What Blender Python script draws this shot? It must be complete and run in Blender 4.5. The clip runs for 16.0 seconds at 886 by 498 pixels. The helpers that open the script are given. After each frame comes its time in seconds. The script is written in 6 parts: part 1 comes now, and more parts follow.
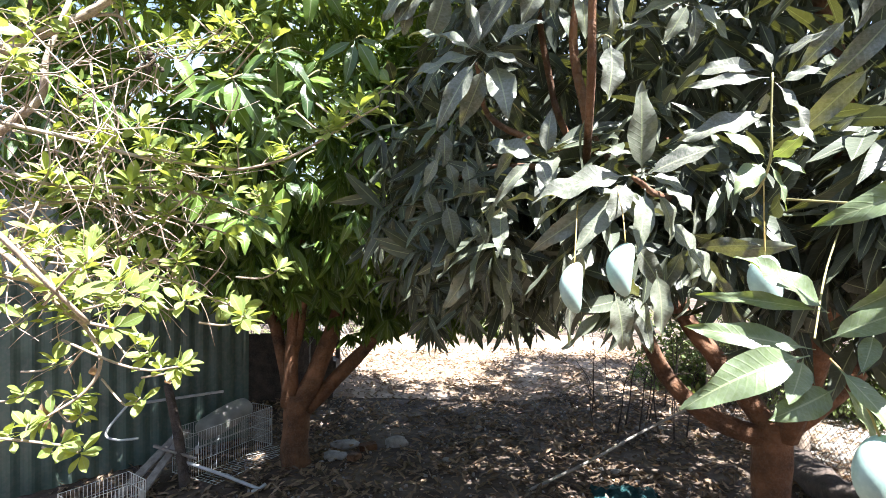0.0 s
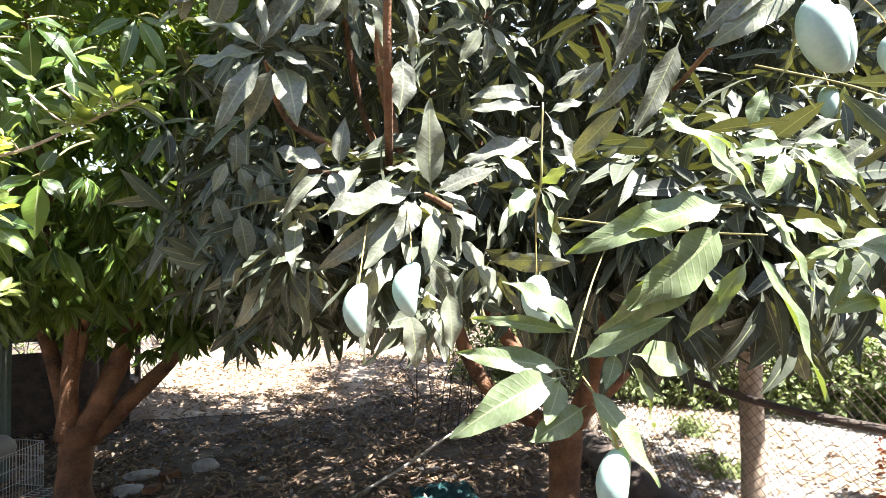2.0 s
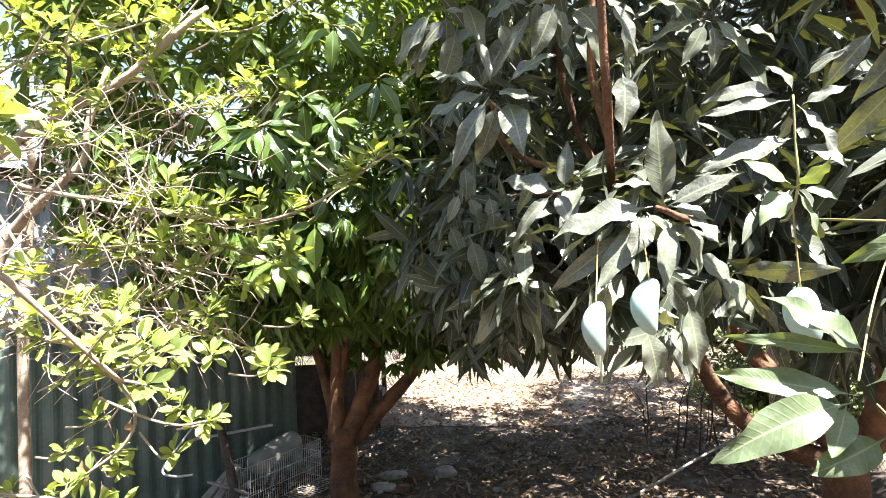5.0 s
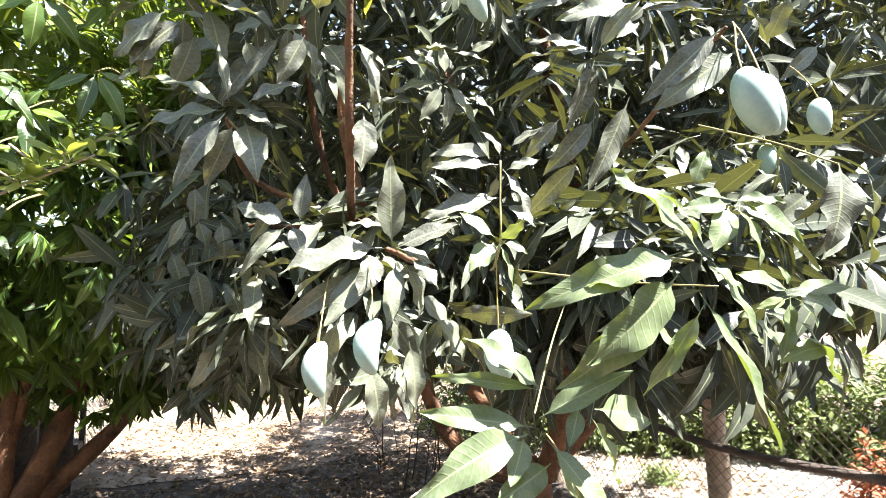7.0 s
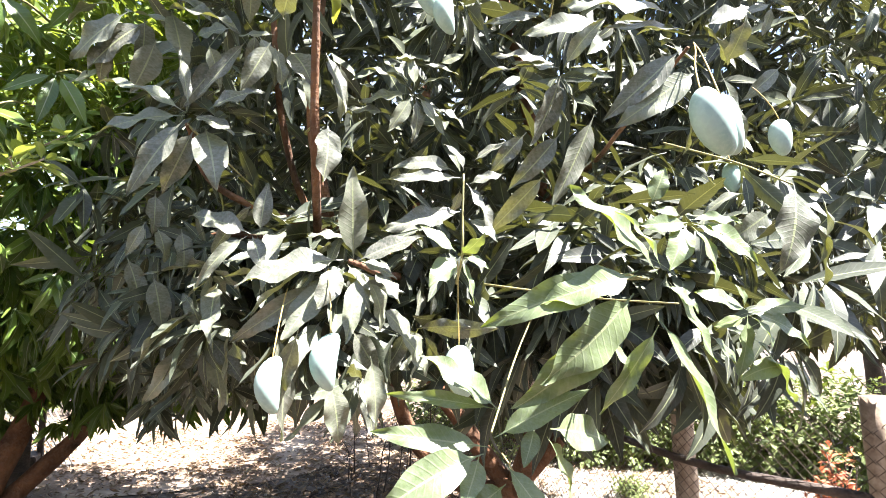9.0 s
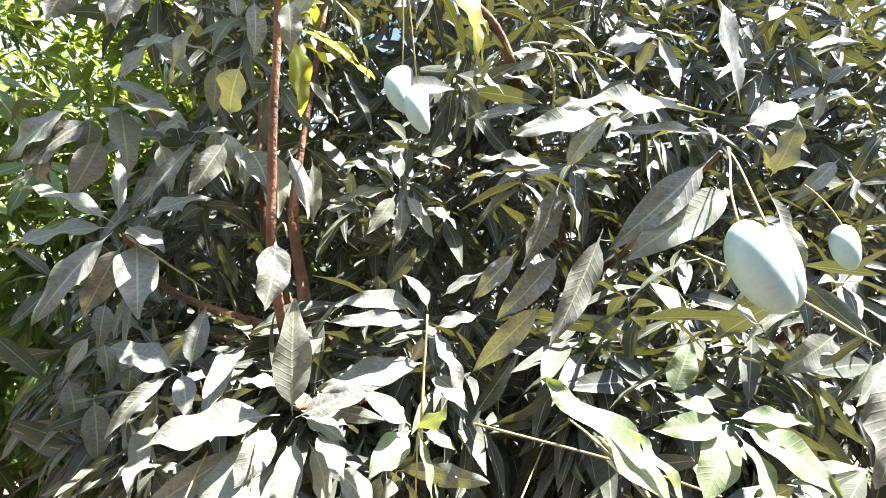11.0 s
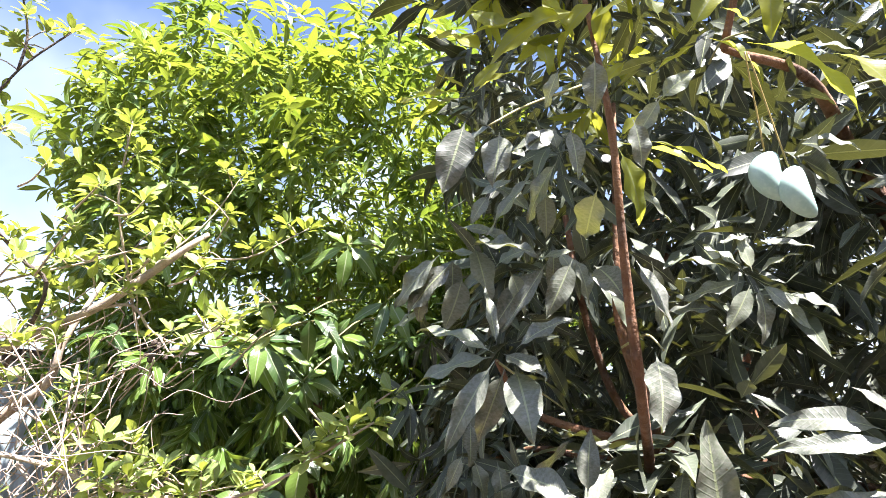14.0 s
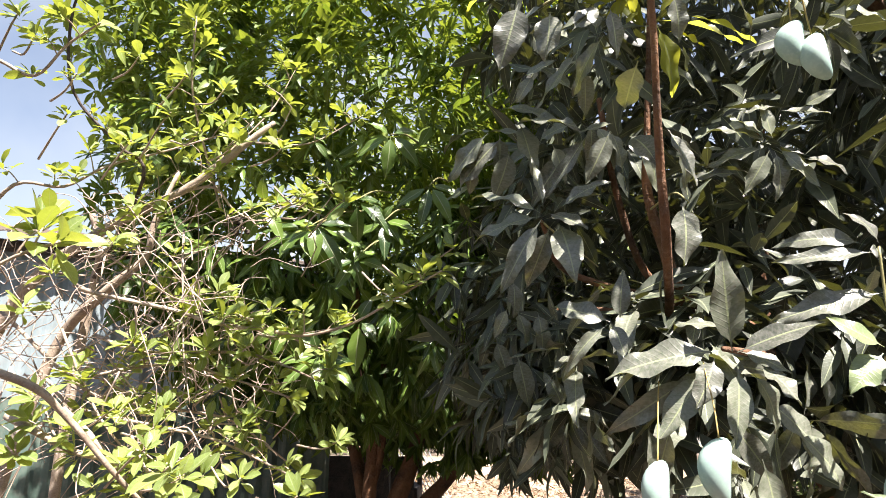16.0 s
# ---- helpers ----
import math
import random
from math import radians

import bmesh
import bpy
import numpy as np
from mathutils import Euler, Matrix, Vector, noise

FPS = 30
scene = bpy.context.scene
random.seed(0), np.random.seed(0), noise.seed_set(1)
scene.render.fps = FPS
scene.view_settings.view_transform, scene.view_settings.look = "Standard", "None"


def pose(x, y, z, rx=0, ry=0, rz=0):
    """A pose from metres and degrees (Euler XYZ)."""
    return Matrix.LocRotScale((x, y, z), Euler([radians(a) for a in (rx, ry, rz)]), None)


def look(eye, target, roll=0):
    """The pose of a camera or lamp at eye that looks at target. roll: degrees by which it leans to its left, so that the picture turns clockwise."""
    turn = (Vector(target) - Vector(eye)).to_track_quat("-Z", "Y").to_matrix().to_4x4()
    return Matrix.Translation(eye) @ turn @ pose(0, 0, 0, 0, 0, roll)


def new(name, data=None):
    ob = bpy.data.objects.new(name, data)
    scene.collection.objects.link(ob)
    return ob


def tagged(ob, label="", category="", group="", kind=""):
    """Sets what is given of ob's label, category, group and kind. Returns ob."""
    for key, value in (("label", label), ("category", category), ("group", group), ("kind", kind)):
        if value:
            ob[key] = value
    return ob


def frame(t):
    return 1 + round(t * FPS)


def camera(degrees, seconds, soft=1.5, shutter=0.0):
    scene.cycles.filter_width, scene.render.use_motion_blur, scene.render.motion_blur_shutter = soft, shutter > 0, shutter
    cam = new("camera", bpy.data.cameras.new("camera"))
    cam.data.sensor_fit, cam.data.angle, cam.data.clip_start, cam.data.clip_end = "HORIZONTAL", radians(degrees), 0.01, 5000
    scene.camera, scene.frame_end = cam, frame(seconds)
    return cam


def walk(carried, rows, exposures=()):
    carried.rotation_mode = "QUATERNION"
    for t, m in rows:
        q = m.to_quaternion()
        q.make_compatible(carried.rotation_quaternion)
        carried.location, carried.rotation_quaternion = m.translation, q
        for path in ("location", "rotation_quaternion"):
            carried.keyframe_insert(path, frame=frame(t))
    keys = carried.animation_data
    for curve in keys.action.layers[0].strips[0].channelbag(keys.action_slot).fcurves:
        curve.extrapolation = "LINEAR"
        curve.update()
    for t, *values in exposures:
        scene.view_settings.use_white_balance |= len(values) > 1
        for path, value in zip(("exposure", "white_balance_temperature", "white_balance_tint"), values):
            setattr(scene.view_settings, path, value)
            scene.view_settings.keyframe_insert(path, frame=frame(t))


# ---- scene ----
cam = camera(79.5, 16.0, soft=0.6)
# seconds, place in metres, turn in degrees
ROWS = [
    (0, -0.003, -0.000, 2.593, 90.24, -0.00, 0.15),
    (0.5, 0.021, 0.033, 2.617, 90.30, -0.09, -6.14),
    (1, 0.089, 0.061, 2.638, 90.33, -0.14, -11.86),
    (1.5, 0.118, 0.076, 2.635, 90.38, -0.10, -16.60),
    (2, 0.123, 0.068, 2.637, 90.39, -0.12, -17.74),
    (2.5, 0.100, 0.080, 2.631, 90.33, -0.23, -17.22),
    (3, 0.059, 0.080, 2.627, 85.78, -0.52, -10.33),
    (3.2, 0.054, 0.075, 2.626, 83.07, -0.40, -6.64),
    (5.3, 0.073, 0.015, 2.664, 94.57, 2.85, 4.99),
    (5.5, 0.093, 0.025, 2.672, 95.30, 2.51, -0.43),
    (6, 0.120, 0.044, 2.666, 95.65, 1.29, -15.21),
    (6.5, 0.121, 0.059, 2.650, 95.68, 0.89, -20.60),
    (7, 0.132, 0.063, 2.651, 95.66, 0.74, -21.39),
    (7.5, 0.135, 0.058, 2.654, 95.77, 0.60, -21.92),
    (8, 0.140, 0.061, 2.655, 95.94, 0.33, -22.28),
    (8.2, 0.146, 0.061, 2.655, 95.91, 0.25, -22.38),
    (10.3, 0.286, 0.124, 2.775, 101.05, 0.74, -26.31),
    (10.5, 0.316, 0.166, 2.828, 101.88, 0.63, -26.08),
    (11, 0.410, 0.243, 2.886, 102.85, -1.18, -20.14),
    (11.5, 0.467, 0.249, 2.902, 103.97, -1.57, -18.78),
    (12, 0.480, 0.242, 2.921, 109.97, -1.52, -18.28),
    (12.5, 0.480, 0.242, 2.917, 112.36, -1.33, -18.58),
    (13, 0.405, 0.249, 2.917, 112.63, -1.57, -18.60),
    (13.5, 0.255, 0.275, 2.935, 111.77, -1.75, -7.45),
    (14, 0.145, 0.256, 2.935, 112.09, -0.91, 7.30),
    (14.5, 0.090, 0.247, 2.922, 112.37, -0.46, 11.94),
    (15, 0.086, 0.212, 2.916, 108.05, -0.46, 12.75),
    (15.5, 0.103, 0.159, 2.878, 102.67, -0.86, 13.07),
    (16, 0.062, 0.055, 2.768, 101.81, -0.33, 9.43),
]
# stops, kelvin and tint of the picture on the way
EXPOSURE = [
    (0.0, 2.66, 6000, 12), (2.0, 2.82, 6350, 12), (6.0, 2.66, 6300, 11), (7.0, 2.86, 6400, 11), (8.0, 2.90, 6400, 12), (10.5, 3.14, 6200, 19), (12.5, 3.04, 6300, 20),
    (13.5, 2.95, 6400, 22), (14.5, 2.36, 5950, 12), (15.5, 2.12, 6300, 13), (16.0, 2.04, 6650, 15),
]
walk(cam, [(t, pose(*r)) for t, *r in ROWS], EXPOSURE)

# ---- sky and sun ----
SUN = Vector((0.32, -0.33, 0.89)).normalized()
world = bpy.data.worlds.new("sky")
scene.world = world
world.use_nodes = True
wn = world.node_tree.nodes
sky = wn.new("ShaderNodeTexSky")
sky.sky_type = "NISHITA"
sky.sun_disc = False
sky.sun_elevation = math.asin(SUN.z)
sky.sun_rotation = math.atan2(SUN.x, SUN.y)
sky.air_density, sky.dust_density, sky.ozone_density = 1.0, 1.0, 1.5
# clear sky with thin white haze towards the horizon
way = wn.new("ShaderNodeTexCoord")
cloud = wn.new("ShaderNodeTexNoise")
cloud.inputs["Scale"].default_value, cloud.inputs["Detail"].default_value = 2.2, 5
height = wn.new("ShaderNodeSeparateXYZ")
rise = wn.new("ShaderNodeMath")
rise.operation, rise.inputs[1].default_value = "MULTIPLY_ADD", -0.85
cover = wn.new("ShaderNodeValToRGB")
cover.color_ramp.elements[0].position, cover.color_ramp.elements[1].position = 0.0, 0.48
veil = wn.new("ShaderNodeMix")
veil.data_type = "RGBA"
veil.inputs[7].default_value = (4.8, 5.3, 5.7, 1)
for a, b in ((way.outputs["Generated"], cloud.inputs["Vector"]), (way.outputs["Generated"], height.inputs[0]), (height.outputs[2], rise.inputs[0]), (cloud.outputs[0], rise.inputs[2]), (rise.outputs[0], cover.inputs[0]), (cover.outputs[0], veil.inputs[0]), (sky.outputs[0], veil.inputs[6]), (veil.outputs[2], wn["Background"].inputs[0])):
    world.node_tree.links.new(a, b)
wn["Background"].inputs[1].default_value = 0.05
sun = new("sun", bpy.data.lights.new("sun", "SUN"))
sun.data.energy, sun.data.angle, sun.data.color = 5.0, radians(0.53), (1.0, 0.96, 0.90)
sun.matrix_world = look(SUN * 30, (0, 0, 0))

# ---- materials ----


def nodes_of(name):
    m = bpy.data.materials.new(name)
    m.use_nodes = True
    return m, m.node_tree.nodes, m.node_tree.links, m.node_tree.nodes["Principled BSDF"]


def math_node(n, l, op, a, b=None):
    q = n.new("ShaderNodeMath")
    q.operation = op
    for i, v in enumerate((a, b)):
        if v is None:
            continue
        if isinstance(v, (int, float)):
            q.inputs[i].default_value = v
        else:
            l.new(v, q.inputs[i])
    return q.outputs[0]


def mix_node(n, l, fac, a, b):
    q = n.new("ShaderNodeMix")
    q.data_type = "RGBA"
    for i, v in ((0, fac), (6, a), (7, b)):
        if isinstance(v, (int, float)):
            q.inputs[i].default_value = v
        elif isinstance(v, tuple):
            q.inputs[i].default_value = (*v, 1)
        else:
            l.new(v, q.inputs[i])
    return q.outputs[2]


def ramp_node(n, l, fac, stops):
    q = n.new("ShaderNodeValToRGB")
    while len(q.color_ramp.elements) < len(stops):
        q.color_ramp.elements.new(0.5)
    for e, (p, c) in zip(q.color_ramp.elements, stops):
        e.position, e.color = p, (*c, 1)
    l.new(fac, q.inputs[0])
    return q.outputs[0]


def noise_node(n, l, scale, detail=4, coord="Object", rough=0.55):
    tc = n.new("ShaderNodeTexCoord")
    q = n.new("ShaderNodeTexNoise")
    q.inputs["Scale"].default_value, q.inputs["Detail"].default_value = scale, detail
    q.inputs["Roughness"].default_value = rough
    l.new(tc.outputs[coord], q.inputs["Vector"])
    return q.outputs[0]


def bump_node(n, l, height, bsdf, strength, distance):
    q = n.new("ShaderNodeBump")
    q.inputs["Strength"].default_value, q.inputs["Distance"].default_value = strength, distance
    l.new(height, q.inputs["Height"])
    l.new(q.outputs[0], bsdf.inputs["Normal"])


def leaf_material(name, dark, light, through_colour, dust, dust_amount, veins, rough, single, see=0.4):
    """A leaf: midrib and side veins along the blade, light passing through, dust on it. single: leaves are objects of their own."""
    m, n, l, p = nodes_of(name)
    if single:
        chance = n.new("ShaderNodeObjectInfo").outputs["Random"]
    else:
        chance = n.new("ShaderNodeNewGeometry").outputs["Random Per Island"]
    uv = n.new("ShaderNodeSeparateXYZ")
    l.new(n.new("ShaderNodeUVMap").outputs[0], uv.inputs[0])
    across = math_node(n, l, "ABSOLUTE", math_node(n, l, "SUBTRACT", uv.outputs[0], 0.5))
    rib = math_node(n, l, "LESS_THAN", across, 0.03)
    lines = math_node(n, l, "SINE", math_node(n, l, "MULTIPLY", math_node(n, l, "SUBTRACT", uv.outputs[1], math_node(n, l, "MULTIPLY", across, 0.22)), veins * 6.28))
    vein = math_node(n, l, "POWER", math_node(n, l, "MAXIMUM", lines, 0.0), 6.0)
    base = ramp_node(n, l, chance, ((0.0, dark), (0.55, tuple((a + b) / 2 for a, b in zip(dark, light))), (1.0, light)))
    base = mix_node(n, l, math_node(n, l, "MULTIPLY", vein, 0.13), base, tuple(min(1, c * 1.8 + 0.03) for c in light))
    grime = noise_node(n, l, 30.0, 4)
    grime = math_node(n, l, "MULTIPLY", ramp_node(n, l, grime, ((0.35, (0, 0, 0)), (0.7, (1, 1, 1)))), dust_amount)
    grime = math_node(n, l, "ADD", grime, dust_amount * 0.45)
    base = mix_node(n, l, grime, base, dust)
    base = mix_node(n, l, math_node(n, l, "MULTIPLY", rib, 0.7), base, (0.36, 0.40, 0.22))
    if single:
        # brown specks and scorched patches
        speck = ramp_node(n, l, noise_node(n, l, 9.0, 6), ((0.66, (0, 0, 0)), (0.70, (1, 1, 1))))
        base = mix_node(n, l, math_node(n, l, "MULTIPLY", speck, 0.75), base, (0.085, 0.050, 0.028))
    l.new(base, p.inputs["Base Color"])
    p.inputs["Roughness"].default_value = rough if single else rough + 0.1
    p.inputs["Specular IOR Level"].default_value = 0.5 if single else 0.28
    bump_node(n, l, math_node(n, l, "ADD", vein, math_node(n, l, "MULTIPLY", noise_node(n, l, 60.0, 2), 0.6)), p, 0.16, 0.003)
    back = n.new("ShaderNodeBsdfTranslucent")
    l.new(mix_node(n, l, math_node(n, l, "MULTIPLY", rib, 0.5), through_colour, (0.3, 0.3, 0.08)), back.inputs[0])
    both = n.new("ShaderNodeMixShader")
    both.inputs[0].default_value = see
    l.new(p.outputs[0], both.inputs[1])
    l.new(back.outputs[0], both.inputs[2])
    l.new(both.outputs[0], n["Material Output"].inputs[0])
    return m


def plain_material(name, stops, scale=8.0, rough=0.8, bump=0.4, distance=0.01, detail=6, metal=0.0, fine=None, fine_mix=0.3):
    """A surface whose colour wanders between stops, with a finer grain over it and relief."""
    m, n, l, p = nodes_of(name)
    big = noise_node(n, l, scale, detail)
    small = noise_node(n, l, scale * 9, 4)
    col = ramp_node(n, l, big, stops)
    if fine:
        col = mix_node(n, l, math_node(n, l, "MULTIPLY", ramp_node(n, l, small, ((0.45, (0, 0, 0)), (0.65, (1, 1, 1)))), fine_mix), col, fine)
    l.new(col, p.inputs["Base Color"])
    p.inputs["Roughness"].default_value, p.inputs["Metallic"].default_value = rough, metal
    bump_node(n, l, math_node(n, l, "ADD", big, math_node(n, l, "MULTIPLY", small, 0.6)), p, bump, distance)
    return m


# Dusty leaf twice: near copy paler for sun, crown copy darker for shade.
MANGO_LEAF = [leaf_material("dusty_mango_leaf_lit_shaded", a, b, (0.30, 0.31, 0.045), (0.425, 0.39, 0.35), d, 15, 0.31, s, k) for s, d, k, a, b in ((True, 0.28, 0.10, (0.026, 0.042, 0.026), (0.12, 0.152, 0.090)), (False, 0.095, 0.05, (0.013, 0.022, 0.015), (0.078, 0.098, 0.062)))]
# Greener leaf whose base is also brightened to look sunlit.
FRESH_LIT_LEAF = leaf_material("fresh_lit_mango_leaf", (0.075, 0.115, 0.042), (0.17, 0.225, 0.085), (0.30, 0.38, 0.04), (0.38, 0.40, 0.34), 0.20, 15, 0.30, True, 0.2)
GREEN_LEAF = [leaf_material("green_mango_leaf", (0.009, 0.034, 0.007), (0.125, 0.20, 0.030), (0.36, 0.50, 0.04), (0.22, 0.27, 0.16), 0.05, 14, 0.31, s, k) for s, k in ((True, 0.18), (False, 0.17))]
SHRUB_LEAF = [leaf_material("shrub_leaf", (0.09, 0.15, 0.025), (0.23, 0.30, 0.06), (0.48, 0.54, 0.06), (0.42, 0.44, 0.25), 0.18, 7, 0.42, s, 0.32) for s in (True, False)]
# Young leaf; the yellow glow of backlight is put into its colours.
YOUNG_BACKLIT_LEAF = [leaf_material("young_backlit_mango_leaf", (0.09, 0.115, 0.018), (0.26, 0.265, 0.04), (0.55, 0.55, 0.05), (0.3, 0.3, 0.2), 0.10, 15, 0.32, s, 0.6) for s in (True, False)]
# Tree-top leaf: the sun's yellow-green is put into its colour.
SUNLIT_TOP_LEAF = leaf_material("sunlit_top_mango_leaf", (0.035, 0.085, 0.014), (0.19, 0.245, 0.042), (0.46, 0.56, 0.05), (0.30, 0.32, 0.2), 0.06, 14, 0.32, False, 0.22)
BUSH_LEAF = leaf_material("bush_leaf", (0.026, 0.054, 0.014), (0.18, 0.23, 0.065), (0.30, 0.38, 0.05), (0.3, 0.3, 0.2), 0.12, 7, 0.5, False, 0.22)
LITTER_LEAF = leaf_material("dry_leaf", (0.052, 0.029, 0.017), (0.36, 0.245, 0.155), (0.35, 0.18, 0.05), (0.40, 0.32, 0.24), 0.22, 10, 0.6, False, 0.12)
WITHERED = leaf_material("withered_leaf", (0.20, 0.12, 0.075), (0.40, 0.27, 0.18), (0.4, 0.22, 0.1), (0.45, 0.36, 0.28), 0.2, 8, 0.6, True, 0.25)
BARK = plain_material("orange_brown_bark", ((0.28, (0.050, 0.025, 0.014)), (0.5, (0.150, 0.070, 0.033)), (0.74, (0.30, 0.145, 0.070))), 5, 0.9, 0.7, 0.03, detail=5, fine=(0.26, 0.19, 0.14), fine_mix=0.22)
PALE_BARK = plain_material("grey_tan_bark", ((0.3, (0.27, 0.20, 0.145)), (0.6, (0.46, 0.37, 0.28)), (0.8, (0.58, 0.49, 0.39))), 22, 0.8, 0.4, 0.006, fine=(0.15, 0.11, 0.08), fine_mix=0.4)
TWIG = plain_material("green_twig", ((0.3, (0.18, 0.15, 0.06)), (0.7, (0.34, 0.33, 0.14))), 25, 0.6, 0.3, 0.003)
DEAD_TWIG = plain_material("pinkish_dead_twig", ((0.3, (0.27, 0.20, 0.155)), (0.7, (0.48, 0.385, 0.31))), 40, 0.85, 0.3, 0.002)
STALK = plain_material("yellow_green_stalk", ((0.3, (0.30, 0.22, 0.06)), (0.7, (0.42, 0.31, 0.11))), 40, 0.5, 0.2, 0.002)
DARK_WOOD = plain_material("dark_weathered_wood", ((0.3, (0.035, 0.027, 0.022)), (0.6, (0.09, 0.065, 0.05)), (0.8, (0.15, 0.115, 0.09))), 7, 0.9, 0.7, 0.02, fine=(0.17, 0.15, 0.13))
GREY_WOOD = plain_material("grey_weathered_wood", ((0.3, (0.16, 0.14, 0.12)), (0.7, (0.36, 0.33, 0.29))), 10, 0.85, 0.5, 0.006, fine=(0.1, 0.09, 0.08))
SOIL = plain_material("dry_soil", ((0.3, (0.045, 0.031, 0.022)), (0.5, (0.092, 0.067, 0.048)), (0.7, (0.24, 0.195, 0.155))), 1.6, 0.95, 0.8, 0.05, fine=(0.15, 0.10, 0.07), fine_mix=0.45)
GRAVEL = plain_material("pale_gravel", ((0.35, (0.19, 0.165, 0.135)), (0.5, (0.30, 0.27, 0.225)), (0.65, (0.45, 0.41, 0.355))), 14, 0.9, 0.9, 0.03, fine=(0.2, 0.18, 0.14), fine_mix=0.35)
# Lit counterpart of the soil: sunlight put into a paler earth colour.
SUNLIT_YARD = plain_material("sunlit_pale_yard", ((0.32, (0.18, 0.12, 0.078)), (0.5, (0.34, 0.245, 0.168)), (0.68, (0.49, 0.38, 0.275))), 1.3, 0.95, 0.8, 0.04, fine=(0.20, 0.135, 0.09), fine_mix=0.4)
PLASTER = plain_material("grey_beige_plaster", ((0.3, (0.24, 0.21, 0.175)), (0.7, (0.34, 0.30, 0.255))), 2.0, 0.9, 0.3, 0.006, fine=(0.20, 0.17, 0.14))
STONE = plain_material("pale_stone", ((0.3, (0.26, 0.24, 0.22)), (0.7, (0.50, 0.47, 0.43))), 12, 0.85, 0.6, 0.01, fine=(0.2, 0.17, 0.15))
SHEET = plain_material("painted_green_sheet", ((0.3, (0.060, 0.098, 0.080)), (0.55, (0.098, 0.150, 0.124)), (0.8, (0.15, 0.195, 0.165))), 2.2, 0.45, 0.15, 0.004, fine=(0.24, 0.22, 0.19), fine_mix=0.25)
PALE_SHEET = plain_material("pale_blue_sheet", ((0.3, (0.19, 0.25, 0.27)), (0.7, (0.31, 0.37, 0.39))), 3, 0.55, 0.15, 0.004, fine=(0.3, 0.28, 0.25))
ROOF = plain_material("brown_roof_sheet", ((0.3, (0.055, 0.038, 0.028)), (0.7, (0.13, 0.095, 0.07))), 4, 0.8, 0.3, 0.01)
WIRE = plain_material("pale_coated_wire", ((0.3, (0.60, 0.63, 0.62)), (0.7, (0.78, 0.80, 0.78))), 30, 0.4, 0.1, 0.001, metal=0.3)
FENCE_WIRE = plain_material("rusty_wire", ((0.3, (0.07, 0.05, 0.04)), (0.7, (0.17, 0.13, 0.10))), 30, 0.6, 0.1, 0.001, metal=0.5)
PLASTIC = plain_material("grey_plastic", ((0.3, (0.24, 0.235, 0.21)), (0.7, (0.36, 0.35, 0.31))), 6, 0.55, 0.15, 0.004)
PIPE = plain_material("pale_pipe", ((0.3, (0.40, 0.42, 0.42)), (0.7, (0.56, 0.57, 0.56))), 14, 0.5, 0.1, 0.002)
ROPE = plain_material("grey_rope", ((0.3, (0.24, 0.22, 0.19)), (0.7, (0.42, 0.39, 0.34))), 60, 0.9, 0.5, 0.004)
NET = plain_material("teal_net", ((0.3, (0.006, 0.04, 0.045)), (0.7, (0.015, 0.085, 0.085))), 20, 0.6, 0.6, 0.01)
BLUE = plain_material("faded_blue_sheet", ((0.3, (0.30, 0.42, 0.50)), (0.7, (0.48, 0.58, 0.64))), 3, 0.5, 0.2, 0.01)
FRUIT = plain_material("unripe_mango_skin", ((0.3, (0.27, 0.40, 0.34)), (0.5, (0.33, 0.46, 0.405)), (0.75, (0.41, 0.53, 0.48))), 14, 0.48, 0.12, 0.002, fine=(0.44, 0.58, 0.50), fine_mix=0.35)

# ---- tools ----


def link_mesh(name, me, material, parent=None, label=""):
    me.materials.clear()
    me.materials.append(material)
    ob = new(name, me)
    if parent:
        ob.parent = parent
    if label:
        ob["label"] = label
    return ob


def part(name, bm, material, parent, label="", smooth=False):
    me = bpy.data.meshes.new(name)
    bm.to_mesh(me)
    bm.free()
    if smooth:
        me.shade_smooth()
    return link_mesh(name, me, material, parent, label)


def thing(name, at, label, category, group="", kind=""):
    ob = new(name)
    ob.location = at
    return tagged(ob, label, category, group, kind)


def spline(points, steps):
    """Points along a smooth line through the given ones."""
    pts = [Vector(p) for p in points]
    pts = [pts[0] * 2 - pts[1]] + pts + [pts[-1] * 2 - pts[-2]]
    out = []
    for i in range(1, len(pts) - 2):
        a, b, c, d = pts[i - 1:i + 3]
        for k in range(steps):
            t = k / steps
            out.append(0.5 * (2 * b + (c - a) * t + (2 * a - 5 * b + 4 * c - d) * t * t + (3 * b - a - 3 * c + d) * t ** 3))
    out.append(pts[-2])
    return out


